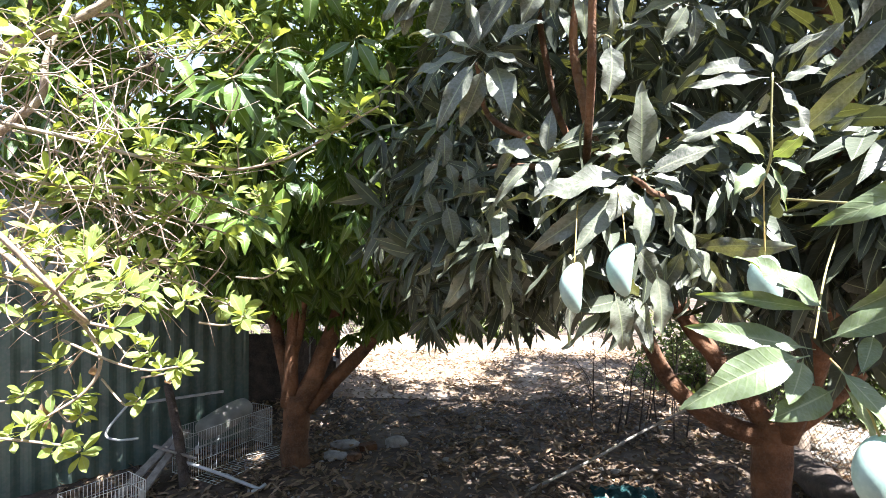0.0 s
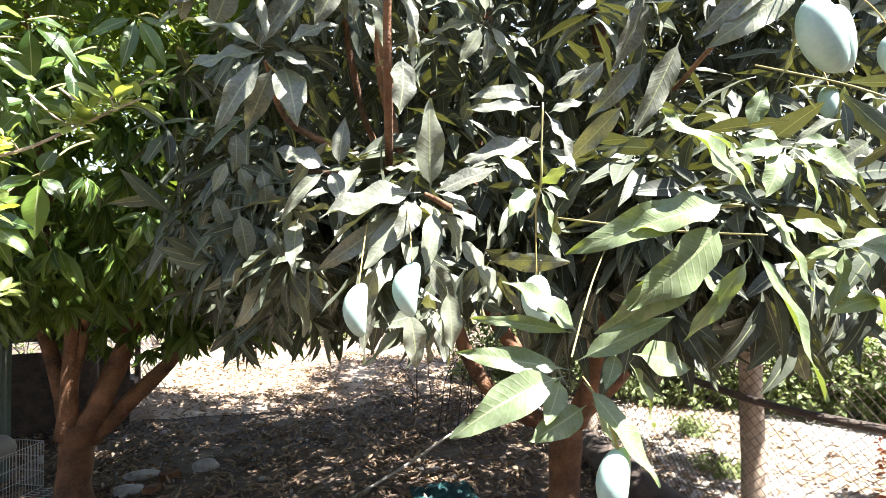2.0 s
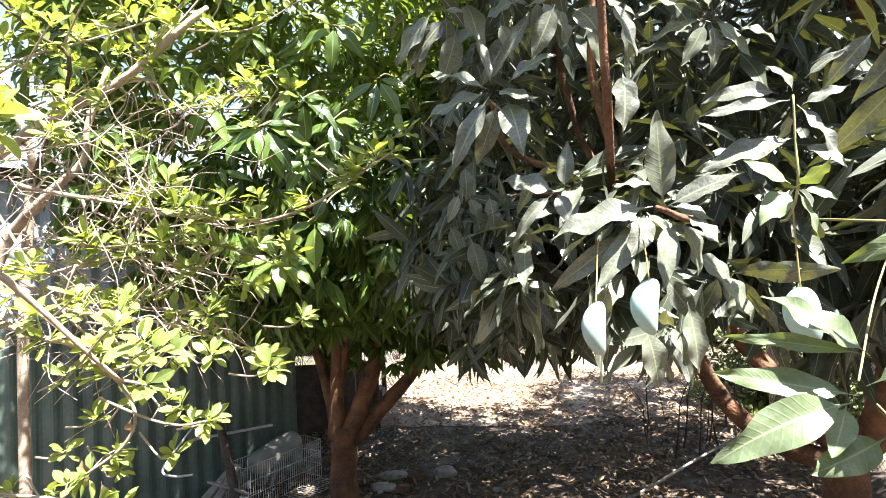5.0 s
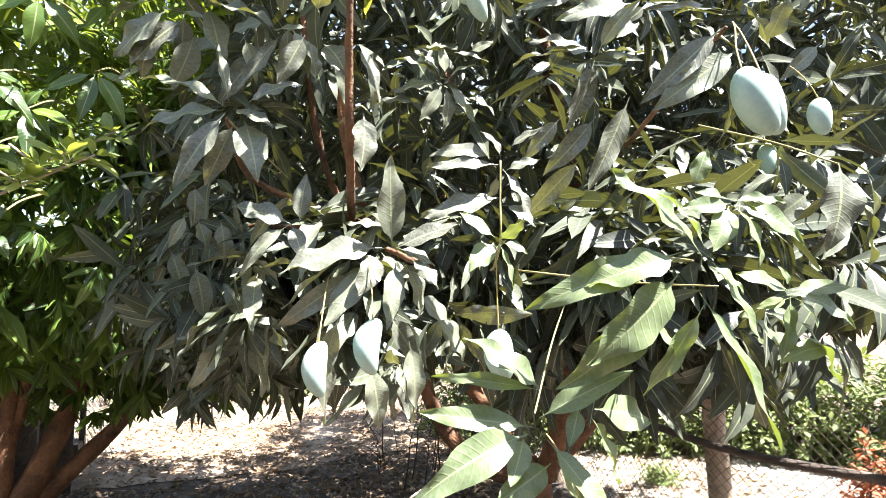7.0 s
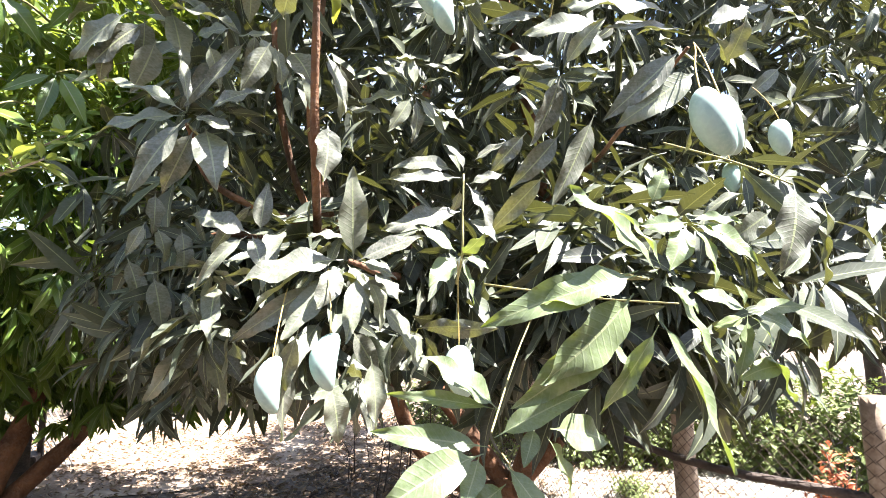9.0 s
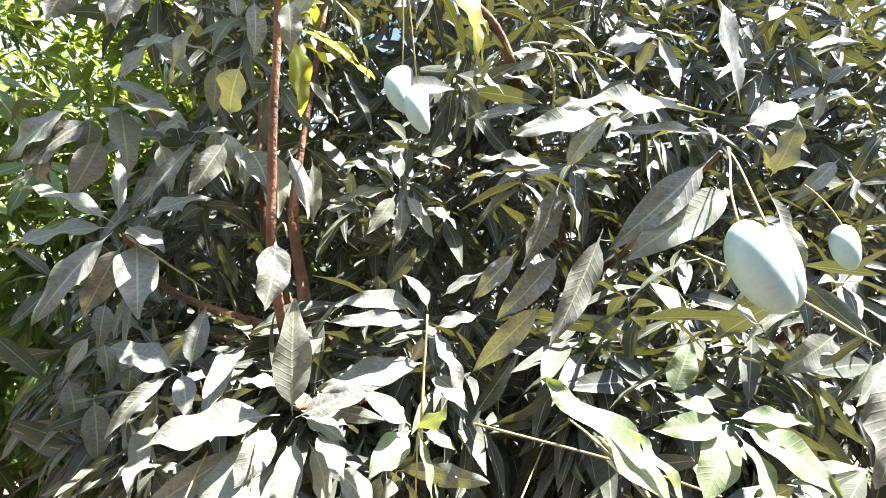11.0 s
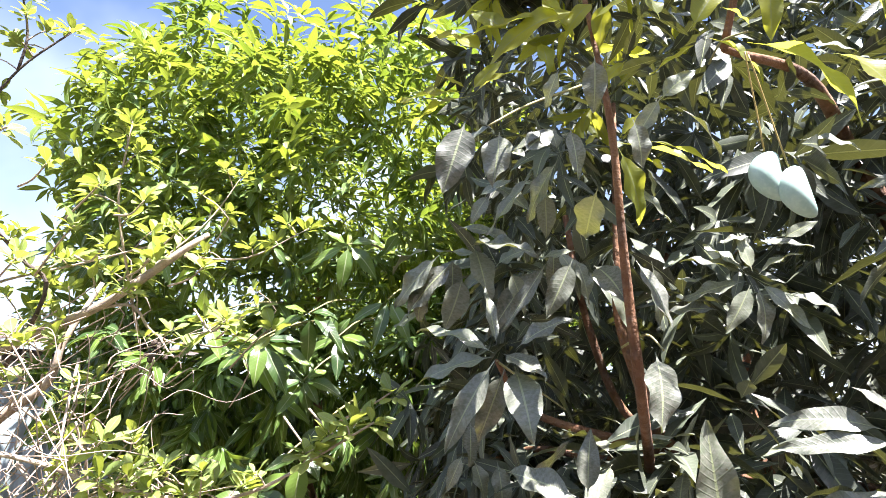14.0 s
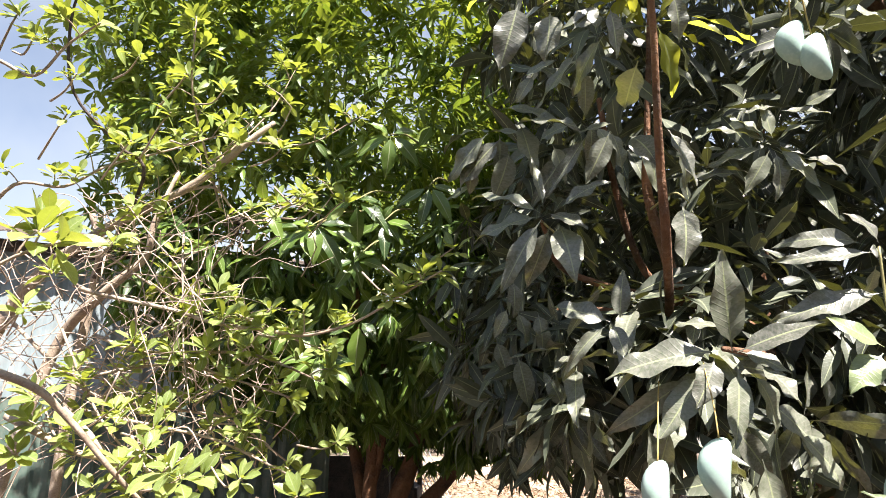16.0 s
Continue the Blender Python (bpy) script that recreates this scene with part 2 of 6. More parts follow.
def tube(bm, points, r0, r1, sides=8, steps=5, rough=0.0, flare=0.0):
    """A tapering round limb along points, its surface uneven by rough and its foot wider by flare."""
    line = spline(points, steps)
    rings = []
    u = Vector((0.31, 0.87, 0.22))
    for i, p in enumerate(line):
        d = (line[min(i + 1, len(line) - 1)] - line[max(i - 1, 0)]).normalized()
        u = (u - d * u.dot(d)).normalized()
        v = d.cross(u)
        f = i / (len(line) - 1)
        r = r0 + (r1 - r0) * f
        ring = []
        for s in range(sides):
            a = s / sides * math.tau
            k = r * (1 + rough * noise.noise(p * 3 + Vector((math.cos(a), math.sin(a), 0)) * 1.3))
            if flare:
                k *= 1 + flare * math.exp(-f * 9) * (1 + 0.5 * math.sin(a * 4 + 1))
            ring.append(bm.verts.new(p + (u * math.cos(a) + v * math.sin(a)) * k))
        rings.append(ring)
    for a, b in zip(rings, rings[1:]):
        for s in range(sides):
            bm.faces.new((a[s], a[(s + 1) % sides], b[(s + 1) % sides], b[s]))
    bm.faces.new(rings[0][::-1])
    bm.faces.new(rings[-1])


def limb(name, points, r0, r1, material, parent, sides=8, steps=5, rough=0.0, flare=0.0, label=""):
    bm = bmesh.new()
    o = parent.location if parent else Vector()
    tube(bm, [Vector(p) - o for p in points], r0, r1, sides, steps, rough, flare)
    return part(name, bm, material, parent, label, True)


def box(bm, size, m=Matrix()):
    made = bmesh.ops.create_cube(bm, size=1, matrix=m @ Matrix.Diagonal((*size, 1)))
    return made["verts"]


def beam(bm, a, b, w, h, bevel=0.0):
    """A bar of section w x h from a to b."""
    a, b = Vector(a), Vector(b)
    m = Matrix.Translation((a + b) / 2) @ (b - a).to_track_quat("Z", "Y").to_matrix().to_4x4()
    box(bm, (w, h, (b - a).length), m)


def rod(bm, a, b, r, sides=5):
    a, b = Vector(a), Vector(b)
    m = Matrix.Translation((a + b) / 2) @ (b - a).to_track_quat("Z", "Y").to_matrix().to_4x4()
    bmesh.ops.create_cone(bm, cap_ends=True, segments=sides, radius1=r, radius2=r, depth=(b - a).length, matrix=m)


def blade(length, width, droop, fold, wave, along, across, twist=0.0, seed=0, blunt=False, stalk=0.12):
    """One leaf blade: vertices, quads and uv. It grows along +y, its upper face up."""
    rnd = random.Random(seed)
    ph, tip = rnd.random() * 6, rnd.uniform(-0.06, 0.06)
    vs, uvs, fs = [], [], []
    for i in range(along + 1):
        v = i / along
        s = max(0.0, (v - stalk) / (1 - stalk))
        if blunt:
            w = math.sin(math.pi * min(1, s ** 1.35)) ** 0.75 if s > 0 else 0
        else:
            w = (math.sin(math.pi * s ** 0.8) ** 0.8) * (1 - 0.30 * s) * 1.14 if s > 0 else 0
        w = max(w, 0.035 if v < 0.99 else 0.01) * width / 2
        a = droop * v
        y = length * (math.sin(a) / droop if abs(droop) > 1e-3 else v)
        z = -length * ((1 - math.cos(a)) / droop if abs(droop) > 1e-3 else 0)
        for j in range(across + 1):
            u = j / across
            e = (u - 0.5) * 2
            t = twist * v
            x = e * w
            dz = abs(e) * w * fold + wave * width * e * e * math.sin(v * 15 + ph + (0 if e < 0 else 1.3)) * min(1, s * 3)
            vs.append((x * math.cos(t) - dz * math.sin(t) + tip * length * v * v, y, z + dz * math.cos(t) + x * math.sin(t)))
            uvs.append((u, v))
    for i in range(along):
        for j in range(across):
            k = i * (across + 1) + j
            fs.append((k, k + 1, k + across + 2, k + across + 1))
    return np.array(vs), np.array(fs), np.array(uvs)


def blade_mesh(name, made, material):
    vs, fs, uvs = made
    me = bpy.data.meshes.new(name)
    me.from_pydata(vs.tolist(), [], fs.tolist())
    layer = me.uv_layers.new(name="UVMap")
    layer.data.foreach_set("uv", uvs[fs.ravel()].astype(np.float32).ravel())
    me.shade_smooth()
    me.materials.append(material)
    return me


def joined(name, blades, mats, picks, material, parent, label="", smooth=True):
    """Many blades in one mesh: blade picks[i] at pose mats[i] (world), under parent."""
    V, F, U, base = [], [], [], 0
    mats = np.asarray(mats, dtype=np.float64)
    if parent is not None:
        mats = mats.copy()
        mats[:, :3, 3] -= np.array(parent.location)
    picks = np.asarray(picks)
    for b, (vs, fs, uvs) in enumerate(blades):
        ms = mats[picks == b]
        if not len(ms):
            continue
        w = np.einsum("nij,vj->nvi", ms[:, :3, :3], vs) + ms[:, None, :3, 3]
        V.append(w.reshape(-1, 3))
        F.append((fs[None] + base + (np.arange(len(ms)) * len(vs))[:, None, None]).reshape(-1, 4))
        U.append(np.tile(uvs[fs.ravel()], (len(ms), 1)))
        base += len(ms) * len(vs)
    V, F, U = np.concatenate(V), np.concatenate(F), np.concatenate(U)
    me = bpy.data.meshes.new(name)
    me.vertices.add(len(V))
    me.vertices.foreach_set("co", V.astype(np.float32).ravel())
    me.loops.add(F.size)
    me.loops.foreach_set("vertex_index", F.astype(np.int32).ravel())
    me.polygons.add(len(F))
    me.polygons.foreach_set("loop_start", np.arange(0, F.size, 4, dtype=np.int32))
    me.uv_layers.new(name="UVMap").data.foreach_set("uv", U.astype(np.float32).ravel())
    me.update(calc_edges=True)
    if smooth:
        me.shade_smooth()
    return tagged(link_mesh(name, me, material, parent, label), kind="stuff")


DOWN = Vector((0, 0, -1))


def leaf_pose(at, way, face, size):
    y = Vector(way).normalized()
    z = Vector(face)
    z = (z - y * z.dot(y))
    z = z.normalized() if z.length > 1e-4 else y.orthogonal().normalized()
    x = y.cross(z)
    m = Matrix((x, y, z)).transposed().to_4x4() @ Matrix.Scale(size, 4)
    m.translation = at
    return m


def whorl(at, axis, count, size, rnd, open_angle=70, droop=0.35, spread=0.10):
    """Poses of leaves in a rosette about the end of a shoot."""
    at, axis = Vector(at), Vector(axis).normalized()
    u = axis.orthogonal().normalized()
    v = axis.cross(u)
    turn = rnd.random() * 6.28
    out = []
    for i in range(count):
        a = turn + i * 2.4 + rnd.uniform(-0.6, 0.6)
        side = u * math.cos(a) + v * math.sin(a)
        o = radians(open_angle * (0.55 + 0.6 * (i / count)) + rnd.uniform(-22, 22))
        way = (axis * math.cos(o) + side * math.sin(o) + DOWN * (droop * rnd.uniform(0.6, 1.5))).normalized()
        face = axis * 0.7 - side * 0.3 + Vector((rnd.uniform(-.7, .7), rnd.uniform(-.7, .7), rnd.uniform(.2, .9)))
        out.append(leaf_pose(at - axis * (spread * i / count), way, face, size * rnd.uniform(0.6, 1.2)))
    return out

# ---- ground ----
def ground_height(x, y):
    return 0.05 * noise.noise(Vector((x * 0.35, y * 0.35, 0))) + 0.02 * noise.noise(Vector((x * 1.7, y * 1.7, 3)))


def build_ground():
    bm = bmesh.new()
    xs = [-400, -120, -40, -18] + [-10 + i * 0.4 for i in range(56)] + [18, 40, 120, 400]
    ys = [-60, -20, -8] + [-3 + i * 0.4 for i in range(64)] + [28, 40, 80, 160, 500]
    grid = [[bm.verts.new((x, y, ground_height(x, y) if abs(x) < 13 and -4 < y < 24 else 0)) for x in xs] for y in ys]
    for a, b in zip(grid, grid[1:]):
        for i in range(len(xs) - 1):
            bm.faces.new((a[i], a[i + 1], b[i + 1], b[i]))
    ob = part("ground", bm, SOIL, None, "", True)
    return tagged(ob, "dry brown soil scattered with fallen leaves and stones", "ground", kind="structure")


ground = build_ground()

# ---- unseen wall added to close the place behind the path and block sky light ----
def build_sky_blocker():
    bm = bmesh.new()
    box(bm, (20, .24, 4.3), Matrix.Translation((0, -2.8, 2.1)))
    bmesh.ops.bevel(bm, geom=bm.edges[:], offset=.01, segments=2, affect="EDGES")
    tagged(part("sky_blocking_wall", bm, PLASTER, None), "plain grey-beige plastered wall added unseen to block sky light", "wall", kind="structure")


build_sky_blocker()

# ---- corrugated shed ----
SHED_A, SHED_B = Vector((-6.4, 3.5, 0)), Vector((-2.74, 7.4, 0))
SHED_TOP = 3.85


def build_shed():
    shed = thing("corrugated_shed", SHED_A, "green painted corrugated metal shed with a brown roof edge", "shed")
    run = (SHED_B - SHED_A)
    along = run.normalized()
    out = Vector((along.y, -along.x, 0))
    n = 5
    wide = run.length / n
    for i in range(n):
        start = along * (wide * i) + out * (0.006 * (i % 2))
        prof = []
        pitch = wide / 6
        for k in range(36):
            prof.append((k * pitch / 6, 0.016 - 0.016 * math.cos(k / 6 * math.tau)))
        prof.append((wide + 0.02, 0.0))
        for rows, proud, material, label in (((0.03, 0.8, 1.6, 2.45), 0.0, SHEET, ""), ((2.38, 2.9, 3.4, SHED_TOP), 0.01, PALE_SHEET, "pale blue-grey upper sheet")):
            bm = bmesh.new()
            grid = [[bm.verts.new(start + along * s + out * (proud + d + 0.008 * math.sin(z * 1.7 + i)) + Vector((0, 0, z))) for s, d in prof] for z in rows]
            for a, b in zip(grid, grid[1:]):
                for j in range(len(prof) - 1):
                    bm.faces.new((a[j], a[j + 1], b[j + 1], b[j]))
            ob = part("wall_sheet", bm, material, shed, label)
            ob.modifiers.new("thickness", "SOLIDIFY").thickness = 0.003
    bm = bmesh.new()
    beam(bm, along * -0.2 + Vector((0, 0, SHED_TOP + 0.05)) + out * 0.1, along * (run.length + 0.3) + Vector((0, 0, SHED_TOP + 0.05)) + out * 0.1, 0.06, 0.12)
    part("eave_board", bm, DARK_WOOD, shed)
    bm = bmesh.new()
    m = 24
    ra, rb = [], []
    for k in range(m * 2 + 1):
        s = -0.3 + (run.length + 0.7) * k / (m * 2)
        z = SHED_TOP + 0.14 + (0.03 if k % 2 else 0)
        ra.append(bm.verts.new(along * s + out * 0.35 + Vector((0, 0, z))))
        rb.append(bm.verts.new(along * s - out * 3.2 + Vector((0, 0, z + 0.75))))
    for k in range(m * 2):
        bm.faces.new((ra[k], ra[k + 1], rb[k + 1], rb[k]))
    ob = part("roof_sheet", bm, ROOF, shed)
    ob.modifiers.new("thickness", "SOLIDIFY").thickness = 0.012
    for p in (along * (run.length - 0.05) - out * 0.06, along * (run.length - 0.05) - out * 2.6):
        bm = bmesh.new()
        beam(bm, p, p + Vector((0, 0, SHED_TOP)), 0.09, 0.09)
        part("post", bm, DARK_WOOD, shed)
    bm = bmesh.new()
    beam(bm, along * (run.length - 0.3) - out * 3.0 + Vector((0, 0, 1.5)), along * -0.2 - out * 3.0 + Vector((0, 0, 1.5)), 0.05, 2.9)
    part("back_wall", bm, DARK_WOOD, shed)


build_shed()

# ---- trees ----
EYE_LINE = [Vector((0.0, 0.0, 2.6)), Vector((0.13, 0.07, 2.65)), Vector((0.3, 0.17, 2.83)), Vector((0.48, 0.25, 2.92)), Vector((0.1, 0.23, 2.92))]


def clear_of_path(p, gap):
    return all((p - e).length > gap for e in EYE_LINE)


def crown_shoots(lobes, count, rnd, low, inner=0.72, gap=1.1):
    """Ends of shoots with their direction, spread over the outside of a crown made of round lobes (x, y, z, rx, ry, rz)."""
    sizes = [(l[3] * l[4] + l[4] * l[5] + l[3] * l[5]) for l in lobes]
    out, tries = [], 0
    while len(out) < count and tries < count * 40:
        tries += 1
        l = rnd.choices(lobes, sizes)[0]
        d = Vector((rnd.gauss(0, 1), rnd.gauss(0, 1), rnd.gauss(0, 1))).normalized()
        r = rnd.uniform(inner, 1.02) + 0.08 * noise.noise(d * 3)
        p = Vector(l[:3]) + Vector((d.x * l[3], d.y * l[4], d.z * l[5])) * r
        if p.z < low(p) or not clear_of_path(p, gap):
            continue
        deep = False
        for k in lobes:
            q = p - Vector(k[:3])
            if k is not l and (q.x / k[3]) ** 2 + (q.y / k[4]) ** 2 + (q.z / k[5]) ** 2 < 0.42:
                deep = True
                break
        if deep and rnd.random() < 0.8:
            continue
        axis = Vector((d.x / l[3], d.y / l[4], d.z / l[5])).normalized() * 0.6 + Vector((rnd.uniform(-.5, .5), rnd.uniform(-.5, .5), rnd.uniform(-.2, .7)))
        out.append((p, axis))
    return out


def fruit(name, at, long, wide, tilt, parent, hung, bend=0.3):
    """A mango hanging by its stalk: an egg, fuller at the shoulder, bent to one side."""
    bm = bmesh.new()
    bmesh.ops.create_uvsphere(bm, u_segments=20, v_segments=14, radius=1)
    for v in bm.verts:
        t = v.co.z
        k = 1 + 0.08 * t + 0.06 * t * t
        beak = bend * (t * t - 0.35) - 0.05 * t
        v.co = Vector((v.co.x * k * wide / 2 + beak * wide, v.co.y * k * wide * 0.43, t * long / 2))
    bmesh.ops.transform(bm, matrix=Euler(tilt).to_matrix().to_4x4(), verts=bm.verts)
    o = Vector(at) - parent.location
    bmesh.ops.translate(bm, vec=o, verts=bm.verts)
    ob = part(name, bm, FRUIT, parent, "pale blue-green unripe mango", True)
    up = Euler(tilt).to_matrix() @ Vector((0, 0, 1))
    top = Vector(at) + up * (long * 0.48) - parent.location
    end = Vector(hung) - parent.location
    bm = bmesh.new()
    tube(bm, [top, top + (end - top) * 0.3 + up * 0.015, top + (end - top) * 0.7 + Vector((0, 0, 0.012)), end], 0.002, 0.0017, 6, 4)
    part("stalk", bm, STALK, ob, "", True)
    return ob


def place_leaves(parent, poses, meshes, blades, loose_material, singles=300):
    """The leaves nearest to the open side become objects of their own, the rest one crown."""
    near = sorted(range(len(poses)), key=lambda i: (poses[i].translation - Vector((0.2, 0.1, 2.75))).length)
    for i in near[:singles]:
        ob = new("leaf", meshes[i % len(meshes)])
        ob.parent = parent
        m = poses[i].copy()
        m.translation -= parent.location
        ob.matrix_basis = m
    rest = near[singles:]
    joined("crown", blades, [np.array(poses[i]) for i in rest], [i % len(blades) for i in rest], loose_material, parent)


def spray_leaves(parent, meshes, centre, leaves, rnd, face=(0.12, -0.80, 0.58)):
    """Leaves of one spray that stands out: where each is attached, from the spray's centre, the way to its tip, and its width for its length."""
    centre = Vector(centre)
    for bx, by, bz, x, y, z, w in leaves:
        way = Vector((x, y, z))
        up = Vector(face) + Vector((rnd.uniform(-.28, .28), rnd.uniform(-.2, .2), rnd.uniform(-.25, .25)))
        me = meshes[rnd.randrange(len(meshes))]
        tip = sum((v.co for v in me.vertices[-3:]), Vector()) / 3
        m = leaf_pose(centre + Vector((bx, by, bz)) - parent.location, way, up, way.length / tip.length) @ tip.rotation_difference(Vector((0, 1, 0))).to_matrix().to_4x4() @ Matrix.Diagonal((min(w, .42) / 0.215, 1, 1, 1))
        ob = new("leaf", me)
        ob.parent = parent
        ob.matrix_basis = m


def build_right_tree():
    rnd = random.Random(11)
    base = Vector((2.8, 4.55, 0))
    tree = thing("mango_tree", base, "mango tree with dusty grey-green leaves and hanging unripe fruit", "tree", "mango trees")
    limb("trunk", [base + Vector((-0.05, 0, -0.1)), base + Vector((-0.03, 0, 0.5)), base + Vector((0, 0, 1.14))], 0.155, 0.145, BARK, tree, 14, 6, 0.25, 0.25)
    fork = base + Vector((0, 0, 1.04))
    for pts, r0, r1 in (
        ([fork + Vector((-.05, 0, -.05)), fork + Vector((-.5, .15, .12)), fork + Vector((-.85, .3, .52)), (1.75, 4.9, 2.2), (1.5, 4.5, 3.4), (1.2, 3.9, 4.6)], .095, .035),
        ([fork, fork + Vector((.4, -.1, .32)), (3.6, 4.3, 2.0), (4.0, 4.0, 3.2), (4.0, 3.5, 4.6)], .105, .04),
        ([fork, fork + Vector((-.25, .25, .45)), (2.2, 5.1, 2.2), (2.2, 5.4, 3.6), (2.3, 5.3, 5.2)], .10, .05),
        ([fork + Vector((.05, -.08, 0)), (2.85, 4.1, 1.7), (2.6, 3.5, 2.6), (2.1, 2.8, 3.3), (1.6, 2.4, 4.2)], .10, .035),
        ([(2.5, 3.3, 2.8), (1.7, 2.8, 2.85), (1.0, 2.45, 2.9), (0.66, 2.25, 3.0), (0.58, 2.21, 3.2), (0.53, 2.2, 3.45), (0.54, 2.15, 3.7), (.58, 2.1, 4.3)], .042, .009),
        ([(1.0, 2.45, 2.9), (.76, 2.42, 2.82), (0.58, 2.2, 2.85), (0.52, 1.95, 2.98), (0.455, 1.66, 3.15), (0.434, 1.57, 3.33), (0.421, 1.50, 3.48), (0.41, 1.43, 3.67), (0.39, 1.37, 3.82), (.36, 1.34, 4.1)], .020, .006),
        ([(1.0, 2.6, 2.9), (.6, 2.5, 3.1), (.43, 2.3, 3.45), (.38, 2.3, 3.9)], .02, .012),
        ([(2.1, 2.8, 3.3), (1.8, 2.0, 3.35), (1.5, 1.5, 3.3), (1.22, .95, 3.3)], .016, .004),
        ([(1.0, 2.45, 2.9), (.6, 2.3, 3.0), (.2, 2.1, 3.1), (0.1, 1.72, 3.2)], .024, .006),
        ([(2.3, 3.0, 3.1), (1.5, 2.0, 2.75), (1.0, 1.4, 2.55), (.69, 1.0, 2.43)], .0035, .002),
        ([(1.5, 2.0, 2.75), (1.15, 1.3, 2.75), (.9, .8, 2.72)], .005, .002),
        ([(1.6, 2.4, 4.2), (1.2, 1.9, 4.2), (.8, 1.6, 4.1)], .03, .01),
        ([(1.7, 2.8, 2.85), (.9, 2.1, 2.8), (.53, 1.5, 2.8)], .026, .007),
        ([(.5, 2.3, 2.95), (.2, 2.6, 3.0), (-.1, 2.9, 2.9)], .018, .008),
        # limb added to bear the shading shoots overhead
        ([(.8, 1.6, 4.1), (.85, 1.4, 4.4), (.82, 1.25, 4.62)], .012, .006),
        ([(2.6, 3.5, 2.6), (3.2, 2.8, 2.9), (3.5, 2.2, 3.4)], .045, .02),
    ):
        limb("limb", pts, r0, r1, TWIG if r0 < .012 else BARK, tree, 9, 6, 0.2)
    lobes = [
        (2.7, 4.3, 5.0, 2.8, 2.6, 2.7), (4.0, 3.8, 6.0, 1.9, 2.0, 1.8), (0.55, 2.5, 3.15, .8, .9, .75), (1.45, 2.1, 3.0, .95, 1.0, .75), (2.5, 2.4, 3.0, 1.1, 1.2, .9),
        (0.15, 2.95, 3.45, .55, .7, .75), (0.75, 2.5, 4.2, .9, .9, .9), (1.6, 7.7, 3.6, 1.9, 1.6, 2.2), (3.4, 2.0, 4.2, 1.2, 1.0, 1.2), (2.7, 2.6, 4.9, .9, .8, .8), (1.75, 3.1, 4.9, .9, .8, .8), (5.4, 4.2, 4.8, 1.8, 1.8, 2.0), (2.0, 2.6, 4.0, .95, .95, .85), (0.3, 3.4, 2.9, .8, 1.0, .9),
        (3.6, 2.6, 3.3, 1.1, 1.2, 1.0), (0.35, 2.6, 4.9, .75, .9, .8), (1.4, 5.6, 3.6, 1.8, 1.8, 1.7), (0.3, 4.9, 3.0, 1.1, 1.4, 1.4), (3.4, 6.4, 3.8, 1.9, 1.8, 1.9), (1.7, 4.7, 5.6, 1.6, 1.2, 1.5), (3.6, 5.6, 6.2, 1.9, 1.4, 1.8), (0.9, 4.3, 4.6, 1.1, .9, 1.1), (2.2, 3.6, 5.8, 1.3, 1.0, 1.2), (3.4, 3.4, 5.4, 1.3, 1.0, 1.4), (4.6, 3.0, 4.6, 1.2, 1.0, 1.5),
    ]
    low = lambda p: 2.68 - 0.165 * p.y + 0.15 * noise.noise(p * 1.5) - (0.12 if p.x > 1.2 and p.y < 3 else 0)
    poses = []
    for p, axis in crown_shoots(lobes, 3600, rnd, low, 0.5, 1.85) + crown_shoots([(0.85, 1.95, 2.75, .85, .6, .45), (1.65, 1.75, 2.7, .8, .65, .5), (0.25, 2.6, 2.8, .45, .6, .4)], 210, rnd, low, 0.3, 1.65):
        poses += whorl(p, axis, rnd.randint(7, 11), rnd.uniform(0.21, 0.31), rnd, 75, rnd.uniform(.3, 1.1))
    # dense shoots added overhead, mostly out of view, to shade the leaves below
    for p, axis in crown_shoots([(.57, 1.58, 4.9, .36, .44, .25), (.25, 1.9, 5.0, .36, .32, .2)], 130, rnd, low, 0.1, 1.3):
        poses += whorl(p, axis, 10, rnd.uniform(0.2, 0.27), rnd, 75, rnd.uniform(.2, .8))
    single = [blade(1, 0.24 * w, d, 0.26, k * 1.5, 16, 6, t, s) for s, (w, d, t, k) in enumerate(((1, .45, .3, .09), (1.05, .8, -.35, .12), (.95, .25, .4, .07), (1.08, .6, -.2, .13), (1, 1.0, .5, .10), (.95, .15, -.3, .08), (1.02, .5, .15, .14)))]
    # near leaves take the copy with sunlight in its colour
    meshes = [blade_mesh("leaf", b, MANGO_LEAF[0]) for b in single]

    fresh_green = [blade_mesh("leaf", b, FRESH_LIT_LEAF) for b in single]
    young = [blade_mesh("leaf", b, YOUNG_BACKLIT_LEAF[0]) for b in single]

    def spray(kind, centre, leaves):
        spray_leaves(tree, kind, centre, leaves, rnd)

    # ---- sprays that stand out ----
    # the wide rosette on the side of the crown
    spray(meshes, (0.118, 1.630, 3.194), ((-0.018, -0.001, 0.007, -0.218, 0.066, 0.077, 0.18), (-0.021, 0.005, 0.001, -0.210, 0.044, -0.068, 0.21), (-0.020, -0.002, -0.010, -0.127, 0.012, -0.224, 0.23), (-0.000, 0.010, 0.010, 0.108, -0.095, -0.074, 0.39), (0.030, -0.003, -0.024, 0.038, -0.059, -0.189, 0.37), (0.005, 0.002, -0.030, -0.076, 0.078, -0.175, 0.27), (-0.012, -0.006, 0.023, -0.029, 0.036, 0.181, 0.17), (0.035, -0.023, 0.016, 0.145, -0.016, 0.070, 0.26),))
